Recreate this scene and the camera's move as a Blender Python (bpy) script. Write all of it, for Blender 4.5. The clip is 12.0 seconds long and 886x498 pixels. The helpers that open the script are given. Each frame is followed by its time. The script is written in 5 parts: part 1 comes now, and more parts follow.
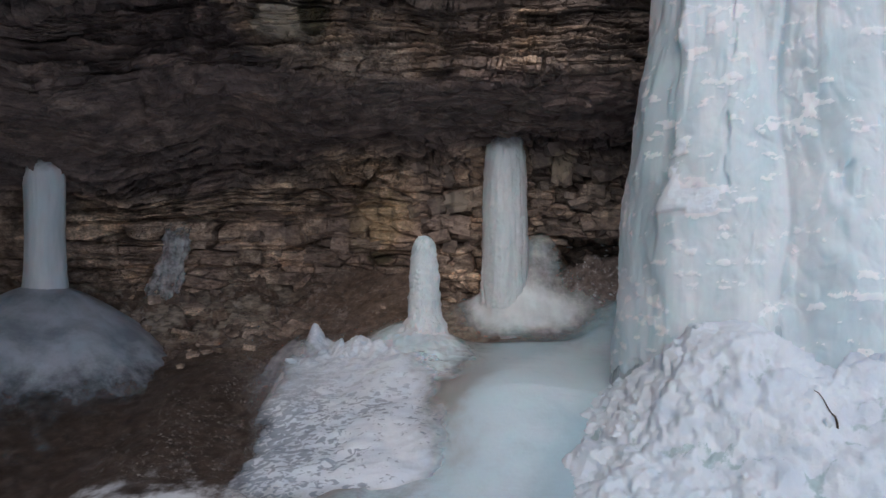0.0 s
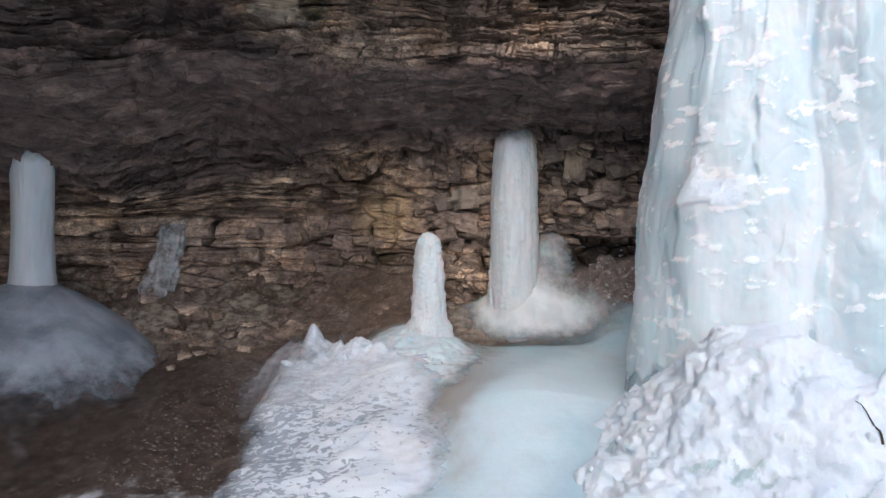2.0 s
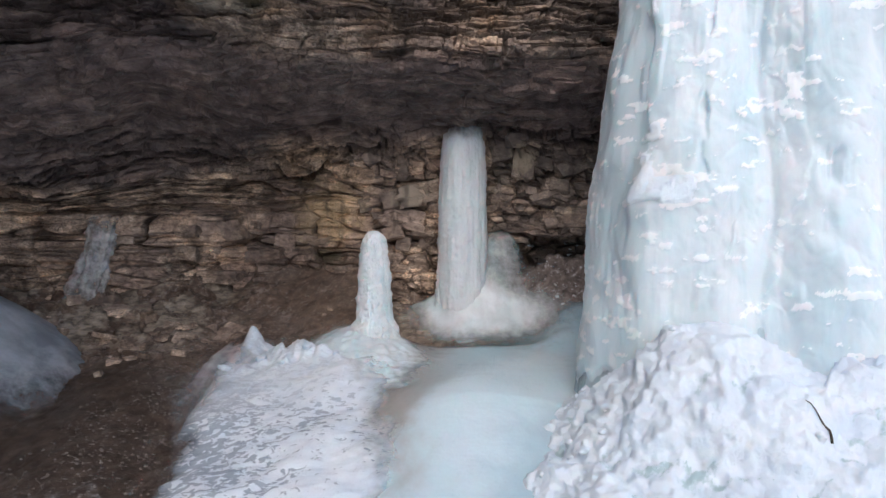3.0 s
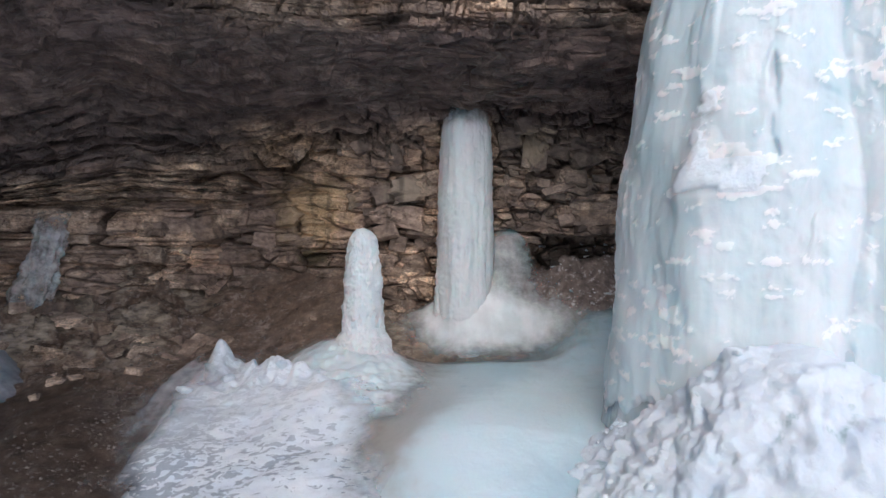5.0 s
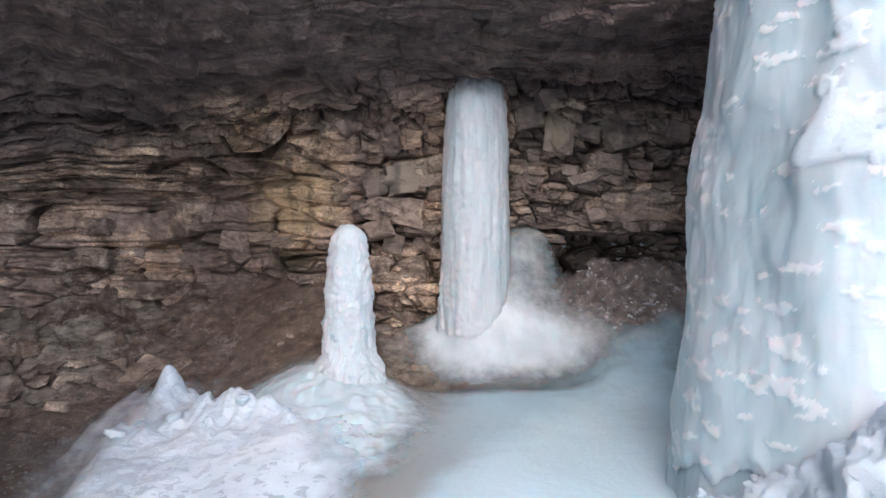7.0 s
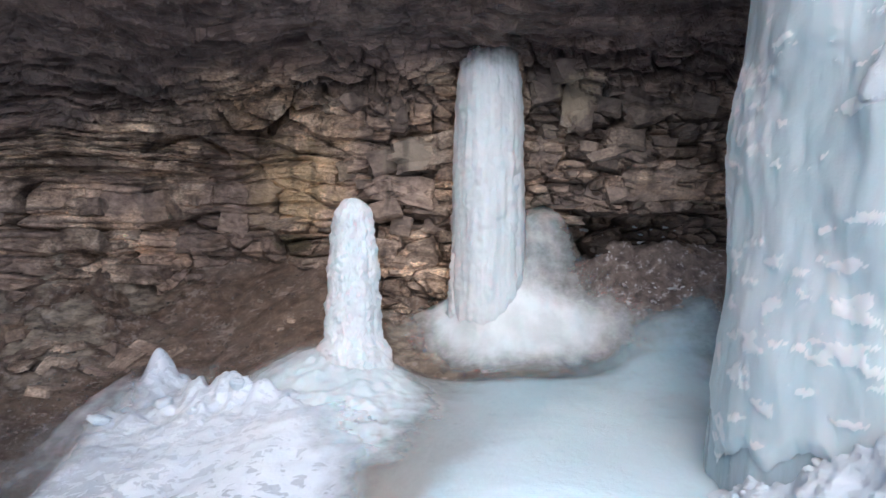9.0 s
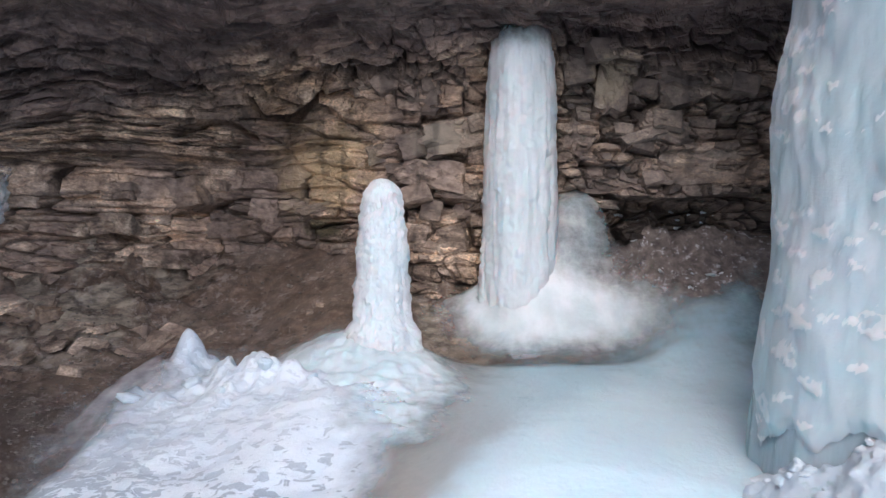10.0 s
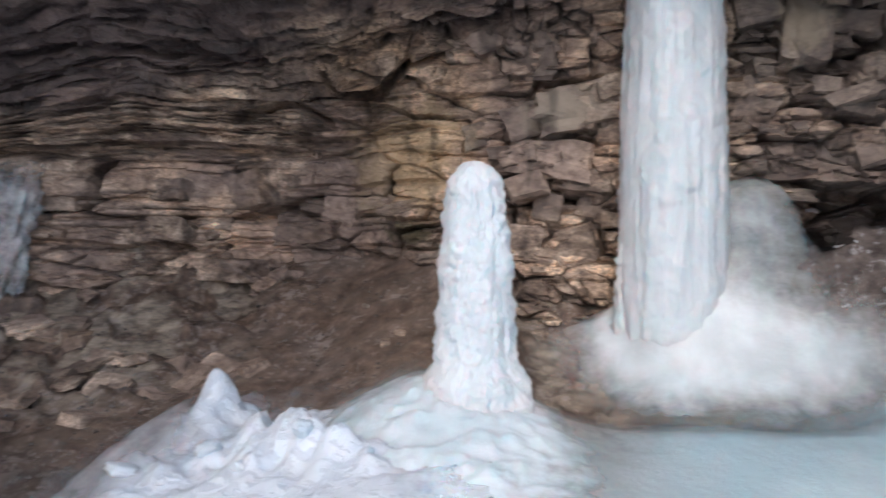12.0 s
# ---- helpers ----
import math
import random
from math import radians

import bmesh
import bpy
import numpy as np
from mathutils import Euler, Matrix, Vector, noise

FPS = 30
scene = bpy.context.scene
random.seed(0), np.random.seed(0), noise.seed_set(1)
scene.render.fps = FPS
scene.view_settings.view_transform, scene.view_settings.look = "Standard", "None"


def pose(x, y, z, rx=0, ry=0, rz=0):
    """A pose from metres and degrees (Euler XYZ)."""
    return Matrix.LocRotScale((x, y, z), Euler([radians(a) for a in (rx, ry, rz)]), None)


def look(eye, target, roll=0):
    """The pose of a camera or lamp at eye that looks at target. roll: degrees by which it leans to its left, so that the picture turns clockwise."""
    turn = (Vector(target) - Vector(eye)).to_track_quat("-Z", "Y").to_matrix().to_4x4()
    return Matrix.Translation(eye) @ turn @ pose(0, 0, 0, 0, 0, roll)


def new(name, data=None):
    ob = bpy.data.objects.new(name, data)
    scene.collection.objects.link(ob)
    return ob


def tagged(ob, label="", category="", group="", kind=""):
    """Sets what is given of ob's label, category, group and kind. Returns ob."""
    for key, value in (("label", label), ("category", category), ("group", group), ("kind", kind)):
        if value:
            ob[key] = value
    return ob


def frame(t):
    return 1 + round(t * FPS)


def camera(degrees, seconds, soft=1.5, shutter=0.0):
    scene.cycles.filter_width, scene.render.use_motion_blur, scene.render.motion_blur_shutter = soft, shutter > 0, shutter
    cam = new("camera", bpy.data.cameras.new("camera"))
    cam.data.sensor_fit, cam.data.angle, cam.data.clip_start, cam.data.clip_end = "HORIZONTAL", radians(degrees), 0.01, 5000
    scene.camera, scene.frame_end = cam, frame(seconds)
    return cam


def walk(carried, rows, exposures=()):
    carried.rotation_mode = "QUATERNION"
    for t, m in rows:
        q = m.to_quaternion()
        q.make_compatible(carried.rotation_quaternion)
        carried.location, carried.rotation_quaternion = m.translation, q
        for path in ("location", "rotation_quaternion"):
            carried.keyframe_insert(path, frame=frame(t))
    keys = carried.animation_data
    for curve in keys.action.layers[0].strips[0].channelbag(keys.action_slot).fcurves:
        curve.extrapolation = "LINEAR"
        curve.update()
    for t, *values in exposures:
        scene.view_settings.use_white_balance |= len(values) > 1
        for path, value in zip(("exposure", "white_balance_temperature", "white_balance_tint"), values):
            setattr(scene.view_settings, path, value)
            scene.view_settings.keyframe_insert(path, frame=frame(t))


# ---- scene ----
cam = camera(65.5, 12.0, soft=1.5, shutter=0.5)
PATH = [
    (0, 0.000, 0.000, 3.000, 1.10, -0.43, -0.48),
    (0.5, 0.046, 0.026, 2.958, 1.99, -0.26, -0.33),
    (1, 0.075, 0.191, 2.921, 2.04, -0.17, -0.23),
    (1.5, 0.086, 0.511, 2.918, 2.07, -0.15, -0.23),
    (2, 0.092, 0.638, 2.891, 2.07, -0.11, -0.13),
    (2.5, 0.099, 0.757, 2.848, 0.23, 0.01, 0.07),
    (3, 0.112, 0.959, 2.864, -2.23, -0.09, -0.10),
    (3.2, 0.113, 1.067, 2.879, -2.29, -0.17, 0.00),
    (5, 0.175, 2.542, 2.858, -2.23, 0.00, 0.00),
    (5.5, 0.187, 3.049, 2.861, -2.26, -0.00, 0.00),
    (6, 0.187, 3.573, 2.864, -2.32, -0.00, 0.10),
    (6.5, 0.181, 4.089, 2.866, -2.38, 0.05, 0.11),
    (6.7, 0.174, 4.279, 2.881, -2.29, 0.00, -0.10),
    (8.5, 0.172, 5.088, 2.619, -2.34, 0.66, 0.00),
    (9, 0.149, 5.080, 2.548, -1.70, 0.56, -0.03),
    (9.5, 0.176, 5.086, 2.382, 0.88, 0.54, 0.13),
    (10, 0.159, 5.220, 2.374, 0.88, 0.43, 0.13),
    (10.5, 0.164, 5.772, 2.407, 1.03, 0.34, 0.02),
    (11, 0.198, 6.604, 2.431, 1.37, 0.53, 0.01),
    (11.5, 0.156, 7.207, 2.479, 4.07, 0.52, -0.14),
    (12, 0.151, 7.356, 2.455, 11.03, 0.66, 0.02),
]
EXPOSURE = 0.25
walk(cam, [(t, pose(x, y, z, 90 + pitch, 0, yaw) @ pose(0, 0, 0, 0, 0, roll)) for t, x, y, z, yaw, pitch, roll in PATH],
     [(t, EXPOSURE + e, white, 11.5) for t, e, white in ((0, -0.82, 6150), (0.5, -0.4, 6200), (1.0, -0.2, 6230), (1.5, -0.1, 6230), (2.5, -0.14, 6200), (3.2, -0.18, 6180), (5.0, -0.17, 6120), (6.5, 0.12, 5980), (8.5, 0.31, 5920), (10.0, 0.26, 5900), (12.0, 0.27, 6000))])

# ---- light ----
world = bpy.data.worlds.new("overcast_sky")
scene.world = world
world.use_nodes = True
_wn, _wl = world.node_tree.nodes, world.node_tree.links
_wn.clear()
_sky = _wn.new("ShaderNodeTexSky")
_sky.sky_type = "NISHITA"
_sky.sun_disc = False
_sky.sun_elevation, _sky.sun_rotation = radians(42), radians(185)
_sky.dust_density = 3.0
_bg = _wn.new("ShaderNodeBackground")
_bg.inputs["Strength"].default_value = 0.178
_wo = _wn.new("ShaderNodeOutputWorld")
_wl.new(_sky.outputs[0], _bg.inputs["Color"])
_wl.new(_bg.outputs[0], _wo.inputs["Surface"])
SUN = bpy.data.lights.new("sun", "SUN")
SUN.energy, SUN.angle, SUN.color = 0.5, radians(30), (1.0, 0.96, 0.93)
sun = new("sun", SUN)
sun.matrix_world = look((-1.5, -14, 15), (0, 2, 0))


# ---- numbers: noise and curves ----
def hash01(i, j, k, seed):
    h = (i * 374761393 + j * 668265263 + k * 2147483647 + seed * 1274126177) & 0xFFFFFFFF
    h = ((h ^ (h >> 13)) * 1274126177) & 0xFFFFFFFF
    h = (h ^ (h >> 16)) & 0xFFFFFF
    return h / float(0xFFFFFF)


def vnoise(x, y, z, seed=0):
    """Smooth value noise, 0 to 1."""
    xi, yi, zi = np.floor(x).astype(np.int64), np.floor(y).astype(np.int64), np.floor(z).astype(np.int64)
    fx, fy, fz = x - xi, y - yi, z - zi
    fx, fy, fz = (f * f * f * (f * (f * 6 - 15) + 10) for f in (fx, fy, fz))
    total = 0
    for a in (0, 1):
        wa = fx if a else 1 - fx
        for b in (0, 1):
            wb = fy if b else 1 - fy
            for c in (0, 1):
                wc = fz if c else 1 - fz
                total = total + wa * wb * wc * hash01(xi + a, yi + b, zi + c, seed)
    return total


def fbm(x, y, z=0.0, octaves=4, seed=0, gain=0.5):
    """Fractal noise, about -1 to 1."""
    x, y = np.asarray(x, float), np.asarray(y, float)
    z = np.zeros_like(x) + z
    total, amp, norm = 0, 1.0, 0
    for o in range(octaves):
        total = total + amp * (vnoise(x, y, z, seed + o) * 2 - 1)
        norm += amp
        amp *= gain
        x, y, z = x * 2.03 + 7.1, y * 2.03 + 3.7, z * 2.03 + 1.3
    return total / norm


def smooth(a, b, v):
    t = np.clip((v - a) / (b - a), 0, 1)
    return t * t * (3 - 2 * t)


def shattered(u, s, seed, square=False):
    """Blocks parted by cracks: how far each stands out, nearness to a crack, and the block's tone."""
    ui, si = np.floor(u).astype(np.int64), np.floor(s).astype(np.int64)
    d1, d2 = np.full(u.shape, 9.0), np.full(u.shape, 9.0)
    out, tone = np.zeros(u.shape), np.zeros(u.shape)
    zero = np.zeros_like(ui)
    for a in (-1, 0, 1):
        for b in (-1, 0, 1):
            r = [hash01(ui + a, si + b, zero, seed + k) for k in range(6)]
            du, ds = u - (ui + a + 0.1 + 0.8 * r[0]), s - (si + b + 0.1 + 0.8 * r[1])
            d = np.maximum(np.abs(du), np.abs(ds)) * 0.75 + 0.25 * np.hypot(du, ds) if square else np.hypot(du, ds)
            near = d < d1
            d2 = np.where(near, d1, np.minimum(d2, d))
            out = np.where(near, (r[2] - 0.5) * 1.3 + du * (r[3] - 0.5) * 1.3 + ds * (r[4] - 0.5) * 1.8, out)
            tone = np.where(near, r[5], tone)
            d1 = np.where(near, d, d1)
    return out, np.clip(1 - (d2 - d1) / 0.13, 0, 1), tone


def cellular(x, y, seed=0):
    """Distance to the nearest and second nearest of scattered points, and a random number of the cell."""
    xi, yi = np.floor(x).astype(np.int64), np.floor(y).astype(np.int64)
    d1, d2, own = np.full(x.shape, 9.0), np.full(x.shape, 9.0), np.zeros(x.shape)
    zero = np.zeros_like(xi)
    for a in (-1, 0, 1):
        for b in (-1, 0, 1):
            px = xi + a + hash01(xi + a, yi + b, zero, seed)
            py = yi + b + hash01(xi + a, yi + b, zero, seed + 1)
            d = np.hypot(px - x, py - y)
            near = d < d1
            d2 = np.where(near, d1, np.minimum(d2, d))
            own = np.where(near, hash01(xi + a, yi + b, zero, seed + 2), own)
            d1 = np.where(near, d, d1)
    return d1, d2, own


def cells3(x, y, z, seed=0):
    """Rounded bumps scattered in space: 1 at a bump's middle, 0 between bumps; each has its own size."""
    base = [np.floor(v).astype(np.int64) for v in (x, y, z)]
    best, own = np.full(x.shape, 9.0), np.zeros(x.shape)
    for a in (-1, 0, 1):
        for b in (-1, 0, 1):
            for c in (-1, 0, 1):
                i, j, k = base[0] + a, base[1] + b, base[2] + c
                d = (i + hash01(i, j, k, seed) - x) ** 2 + (j + hash01(i, j, k, seed + 1) - y) ** 2 + (k + hash01(i, j, k, seed + 2) - z) ** 2
                near = d < best
                own = np.where(near, hash01(i, j, k, seed + 3), own)
                best = np.where(near, d, best)
    return np.clip(1 - best * 1.5, 0, 1) * (0.3 + 0.7 * own)


def curve(points):
    """A function through (x, y) points, eased between them."""
    px, py = zip(*points)
    return lambda v: np.interp(v, px, py)


def blocks(u, s, bounds, length, seed, bevel=0.02):
    """Broken strata: how far each block stands out, and how near its joints are. u runs along the wall, s up it."""
    rng = np.random.RandomState(seed)
    row = np.clip(np.searchsorted(bounds, s) - 1, 0, len(bounds) - 2)
    out, joint, tone = np.zeros_like(u), np.zeros_like(u), np.zeros_like(u)
    for r in range(len(bounds) - 1):
        m = row == r
        cuts = np.cumsum(rng.uniform(*length, size=170) ** rng.uniform(0.8, 1.3)) - 32
        stand = rng.uniform(-1, 1, 170) ** 3 * 0.9 + rng.uniform(-0.7, 0.7)
        lean, dip, slant = rng.uniform(-1, 1, 170), rng.uniform(-1.0, 1.0, 170), rng.uniform(-0.9, 0.9)
        open_joint, shade = rng.uniform(0, 1, 170) ** 2, rng.uniform(0, 1, 170) * 0.7 + rng.uniform(0, 0.3)
        if not m.any():
            continue
        a = u[m] + slant * (s[m] - bounds[r])
        b = np.clip(np.searchsorted(cuts, a) - 1, 0, 168)
        fa = (a - cuts[b]) / (cuts[b + 1] - cuts[b])
        fs = (s[m] - bounds[r]) / (bounds[r + 1] - bounds[r])
        out[m] = stand[b] + lean[b] * (fa - 0.5) * 0.9 + dip[b] * (fs - 0.5) * 1.1
        side = np.clip(1 - np.minimum(fa, 1 - fa) * (cuts[b + 1] - cuts[b]) / bevel, 0, 1) * open_joint[b]
        bed = np.clip(1 - np.minimum(fs, 1 - fs) * (bounds[r + 1] - bounds[r]) / bevel, 0, 1)
        joint[m] = np.maximum(side, bed)
        tone[m] = shade[b]
    return out, joint, tone


def facets(u, s, seed):
    """Broken faces: flat cells, each tilted its own way."""
    ui, si = np.floor(u).astype(np.int64), np.floor(s).astype(np.int64)
    best, out, tone = np.full(u.shape, 9.0), np.zeros(u.shape), np.zeros(u.shape)
    zero = np.zeros_like(ui)
    for a in (-1, 0, 1):
        for b in (-1, 0, 1):
            r = [hash01(ui + a, si + b, zero, seed + k) for k in range(5)]
            du, ds = u - (ui + a + r[0]), s - (si + b + r[1])
            d = np.hypot(du, ds)
            near = d < best
            out = np.where(near, (r[2] - 0.5) * 1.2 + du * (r[3] - 0.5) * 2.2 + ds * (r[4] - 0.5) * 2.2, out)
            tone = np.where(near, r[2] * 0.5 + r[3] * 0.5, tone)
            best = np.where(near, d, best)
    return out, tone


def strata(u, s, bounds, length, seed, gap=0.02):
    """Thin beds that swell, pinch and break off along their length: how far each stands out, its open cracks and its tone."""
    rng = np.random.RandomState(seed)
    n = len(bounds) - 1
    k = np.clip(np.searchsorted(bounds, s) - 1, 0, n - 1)
    low, high = bounds[k], bounds[k + 1]
    f = (s - low) / (high - low)
    shift, share, tilt = rng.uniform(0, 90, n)[k], rng.uniform(-0.5, 0.5, n)[k], rng.uniform(0.1, 0.9, n)[k]
    kk = k.astype(float)
    a = u / length + shift
    run = np.tanh(3.0 * (vnoise(a, kk, kk * 0, seed) * 2 - 1))
    step = vnoise(a * 2.6, kk, kk * 0, seed + 1) * 4
    ends = np.floor(step) / 1.5 - 1
    opening = smooth(0.38, 0.66, vnoise(a * 0.9 + 31, kk, kk * 0, seed + 2))
    crack = np.clip(1.25 - (s - low) / gap, 0, 1) * opening
    split = np.clip(1 - np.abs((step + 0.5) % 1 - 0.5) / 0.07, 0, 1) * smooth(0.5, 0.7, vnoise(a * 1.7 + 9, kk, kk * 0, seed + 4))
    out = 0.5 * run + 0.5 * ends + 0.8 * share + tilt * (0.5 - f)
    tone = 0.5 + 0.16 * run + 0.12 * ends + 0.2 * (vnoise(a * 1.6, kk, kk * 0, seed + 3) - 0.5) * 2 - 0.35 * crack
    return out, np.maximum(crack, 0.8 * split), tone


# ---- meshes ----
def grid_mesh(name, X, Y, Z, material, keep=None, cover=None, smoothed=True, closed=False):
    """One sheet of quads over arrays of points. keep: which points carry faces. closed: joined round in the first direction."""
    n, m = X.shape
    co = np.stack([X, Y, Z], -1).reshape(-1, 3).astype(np.float32)
    idx = np.arange(n * m).reshape(n, m)
    if closed:
        idx = np.vstack([idx, idx[:1]])
    q = np.stack([idx[:-1, :-1], idx[1:, :-1], idx[1:, 1:], idx[:-1, 1:]], -1).reshape(-1, 4)
    if keep is not None:
        q = q[keep.reshape(-1)[q].any(1)]
        used = np.unique(q)
        back = np.zeros(n * m, int)
        back[used] = np.arange(len(used))
        q, co = back[q], co[used]
        cover = None if cover is None else cover.reshape(-1)[used]
    me = bpy.data.meshes.new(name)
    me.vertices.add(len(co))
    me.vertices.foreach_set("co", co.ravel())
    me.loops.add(q.size)
    me.loops.foreach_set("vertex_index", q.astype(np.int32).ravel())
    me.polygons.add(len(q))
    me.polygons.foreach_set("loop_start", np.arange(0, q.size, 4, dtype=np.int32))
    me.polygons.foreach_set("use_smooth", np.full(len(q), smoothed))
    if cover is not None:
        att = me.attributes.new("cover", "FLOAT", "POINT")
        att.data.foreach_set("value", cover.astype(np.float32).ravel())
    me.update(calc_edges=True)
    me.materials.append(material)
    return me


def part(name, data, parent, label=""):
    """Links a mesh as one part under a thing or under a part."""
    ob = new(name, data)
    ob.parent = parent
    return tagged(ob, label)


def empty(name, at):
    ob = new(name)
    ob.matrix_basis = pose(*at)
    ob.empty_display_size = 0.2
    return ob


# ---- materials ----
class Nodes:
    """Short ways to write a node material."""

    def __init__(self, name):
        self.material = bpy.data.materials.new(name)
        self.material.use_nodes = True
        self.tree = self.material.node_tree
        self.tree.nodes.clear()
        self.out = self.add("ShaderNodeOutputMaterial")
        self.bsdf = self.add("ShaderNodeBsdfPrincipled")
        self.link(self.bsdf.outputs[0], self.out.inputs["Surface"])
        self.place = self.add("ShaderNodeNewGeometry").outputs["Position"]

    def add(self, kind):
        return self.tree.nodes.new(kind)

    def link(self, a, b):
        self.tree.links.new(a, b)

    def put(self, socket, value):
        if hasattr(value, "is_output"):
            self.link(value, socket)
        else:
            socket.default_value = value

    def set(self, **values):
        for key, value in values.items():
            self.put(self.bsdf.inputs[key.replace("_", " ")], value)

    def stretch(self, x, y, z, turn=(0, 0, 0)):
        n = self.add("ShaderNodeMapping")
        self.link(self.place, n.inputs["Vector"])
        n.inputs["Scale"].default_value = (x, y, z)
        n.inputs["Rotation"].default_value = [radians(a) for a in turn]
        return n.outputs[0]

    def noise(self, scale, detail=5, rough=0.55, at=None, bend=0.0):
        n = self.add("ShaderNodeTexNoise")
        n.inputs["Scale"].default_value, n.inputs["Detail"].default_value = scale, detail
        n.inputs["Roughness"].default_value, n.inputs["Distortion"].default_value = rough, bend
        self.link(at or self.place, n.inputs["Vector"])
        return n.outputs["Fac"]

    def cells(self, scale, at=None, feature="F1", output="Distance"):
        n = self.add("ShaderNodeTexVoronoi")
        n.feature = feature
        n.inputs["Scale"].default_value = scale
        self.link(at or self.place, n.inputs["Vector"])
        return n.outputs[output]

    def ramp(self, fac, stops):
        n = self.add("ShaderNodeValToRGB")
        while len(n.color_ramp.elements) < len(stops):
            n.color_ramp.elements.new(0.5)
        for e, (at, c) in zip(n.color_ramp.elements, stops):
            e.position = at
            e.color = (c, c, c, 1) if isinstance(c, (int, float)) else (*c, 1)
        self.link(fac, n.inputs["Fac"])
        return n.outputs["Color"]

    def mix(self, fac, a, b, how="MIX"):
        n = self.add("ShaderNodeMix")
        n.data_type, n.blend_type = "RGBA", how
        self.put(n.inputs[0], fac)
        for socket, v in ((n.inputs[6], a), (n.inputs[7], b)):
            self.put(socket, v if hasattr(v, "is_output") else (*v, 1))
        return n.outputs[2]

    def sum(self, a, b, how="ADD", clamp=False):
        n = self.add("ShaderNodeMath")
        n.operation, n.use_clamp = how, clamp
        self.put(n.inputs[0], a), self.put(n.inputs[1], b)
        return n.outputs[0]

    def axis(self, which):
        n = self.add("ShaderNodeSeparateXYZ")
        self.link(self.place, n.inputs[0])
        return n.outputs[which]

    def span(self, value, a, b, c=0.0, d=1.0):
        n = self.add("ShaderNodeMapRange")
        n.interpolation_type = "SMOOTHSTEP"
        for i, v in enumerate((value, a, b, c, d)):
            self.put(n.inputs[i], v)
        return n.outputs[0]

    def attribute(self, name):
        n = self.add("ShaderNodeAttribute")
        n.attribute_name = name
        return n.outputs["Fac"]

    def bump(self, height, strength, distance, under=None):
        n = self.add("ShaderNodeBump")
        n.inputs["Strength"].default_value, n.inputs["Distance"].default_value = strength, distance
        self.link(height, n.inputs["Height"])
        if under:
            self.link(under, n.inputs["Normal"])
        self.link(n.outputs[0], self.bsdf.inputs["Normal"])
        return n.outputs[0]


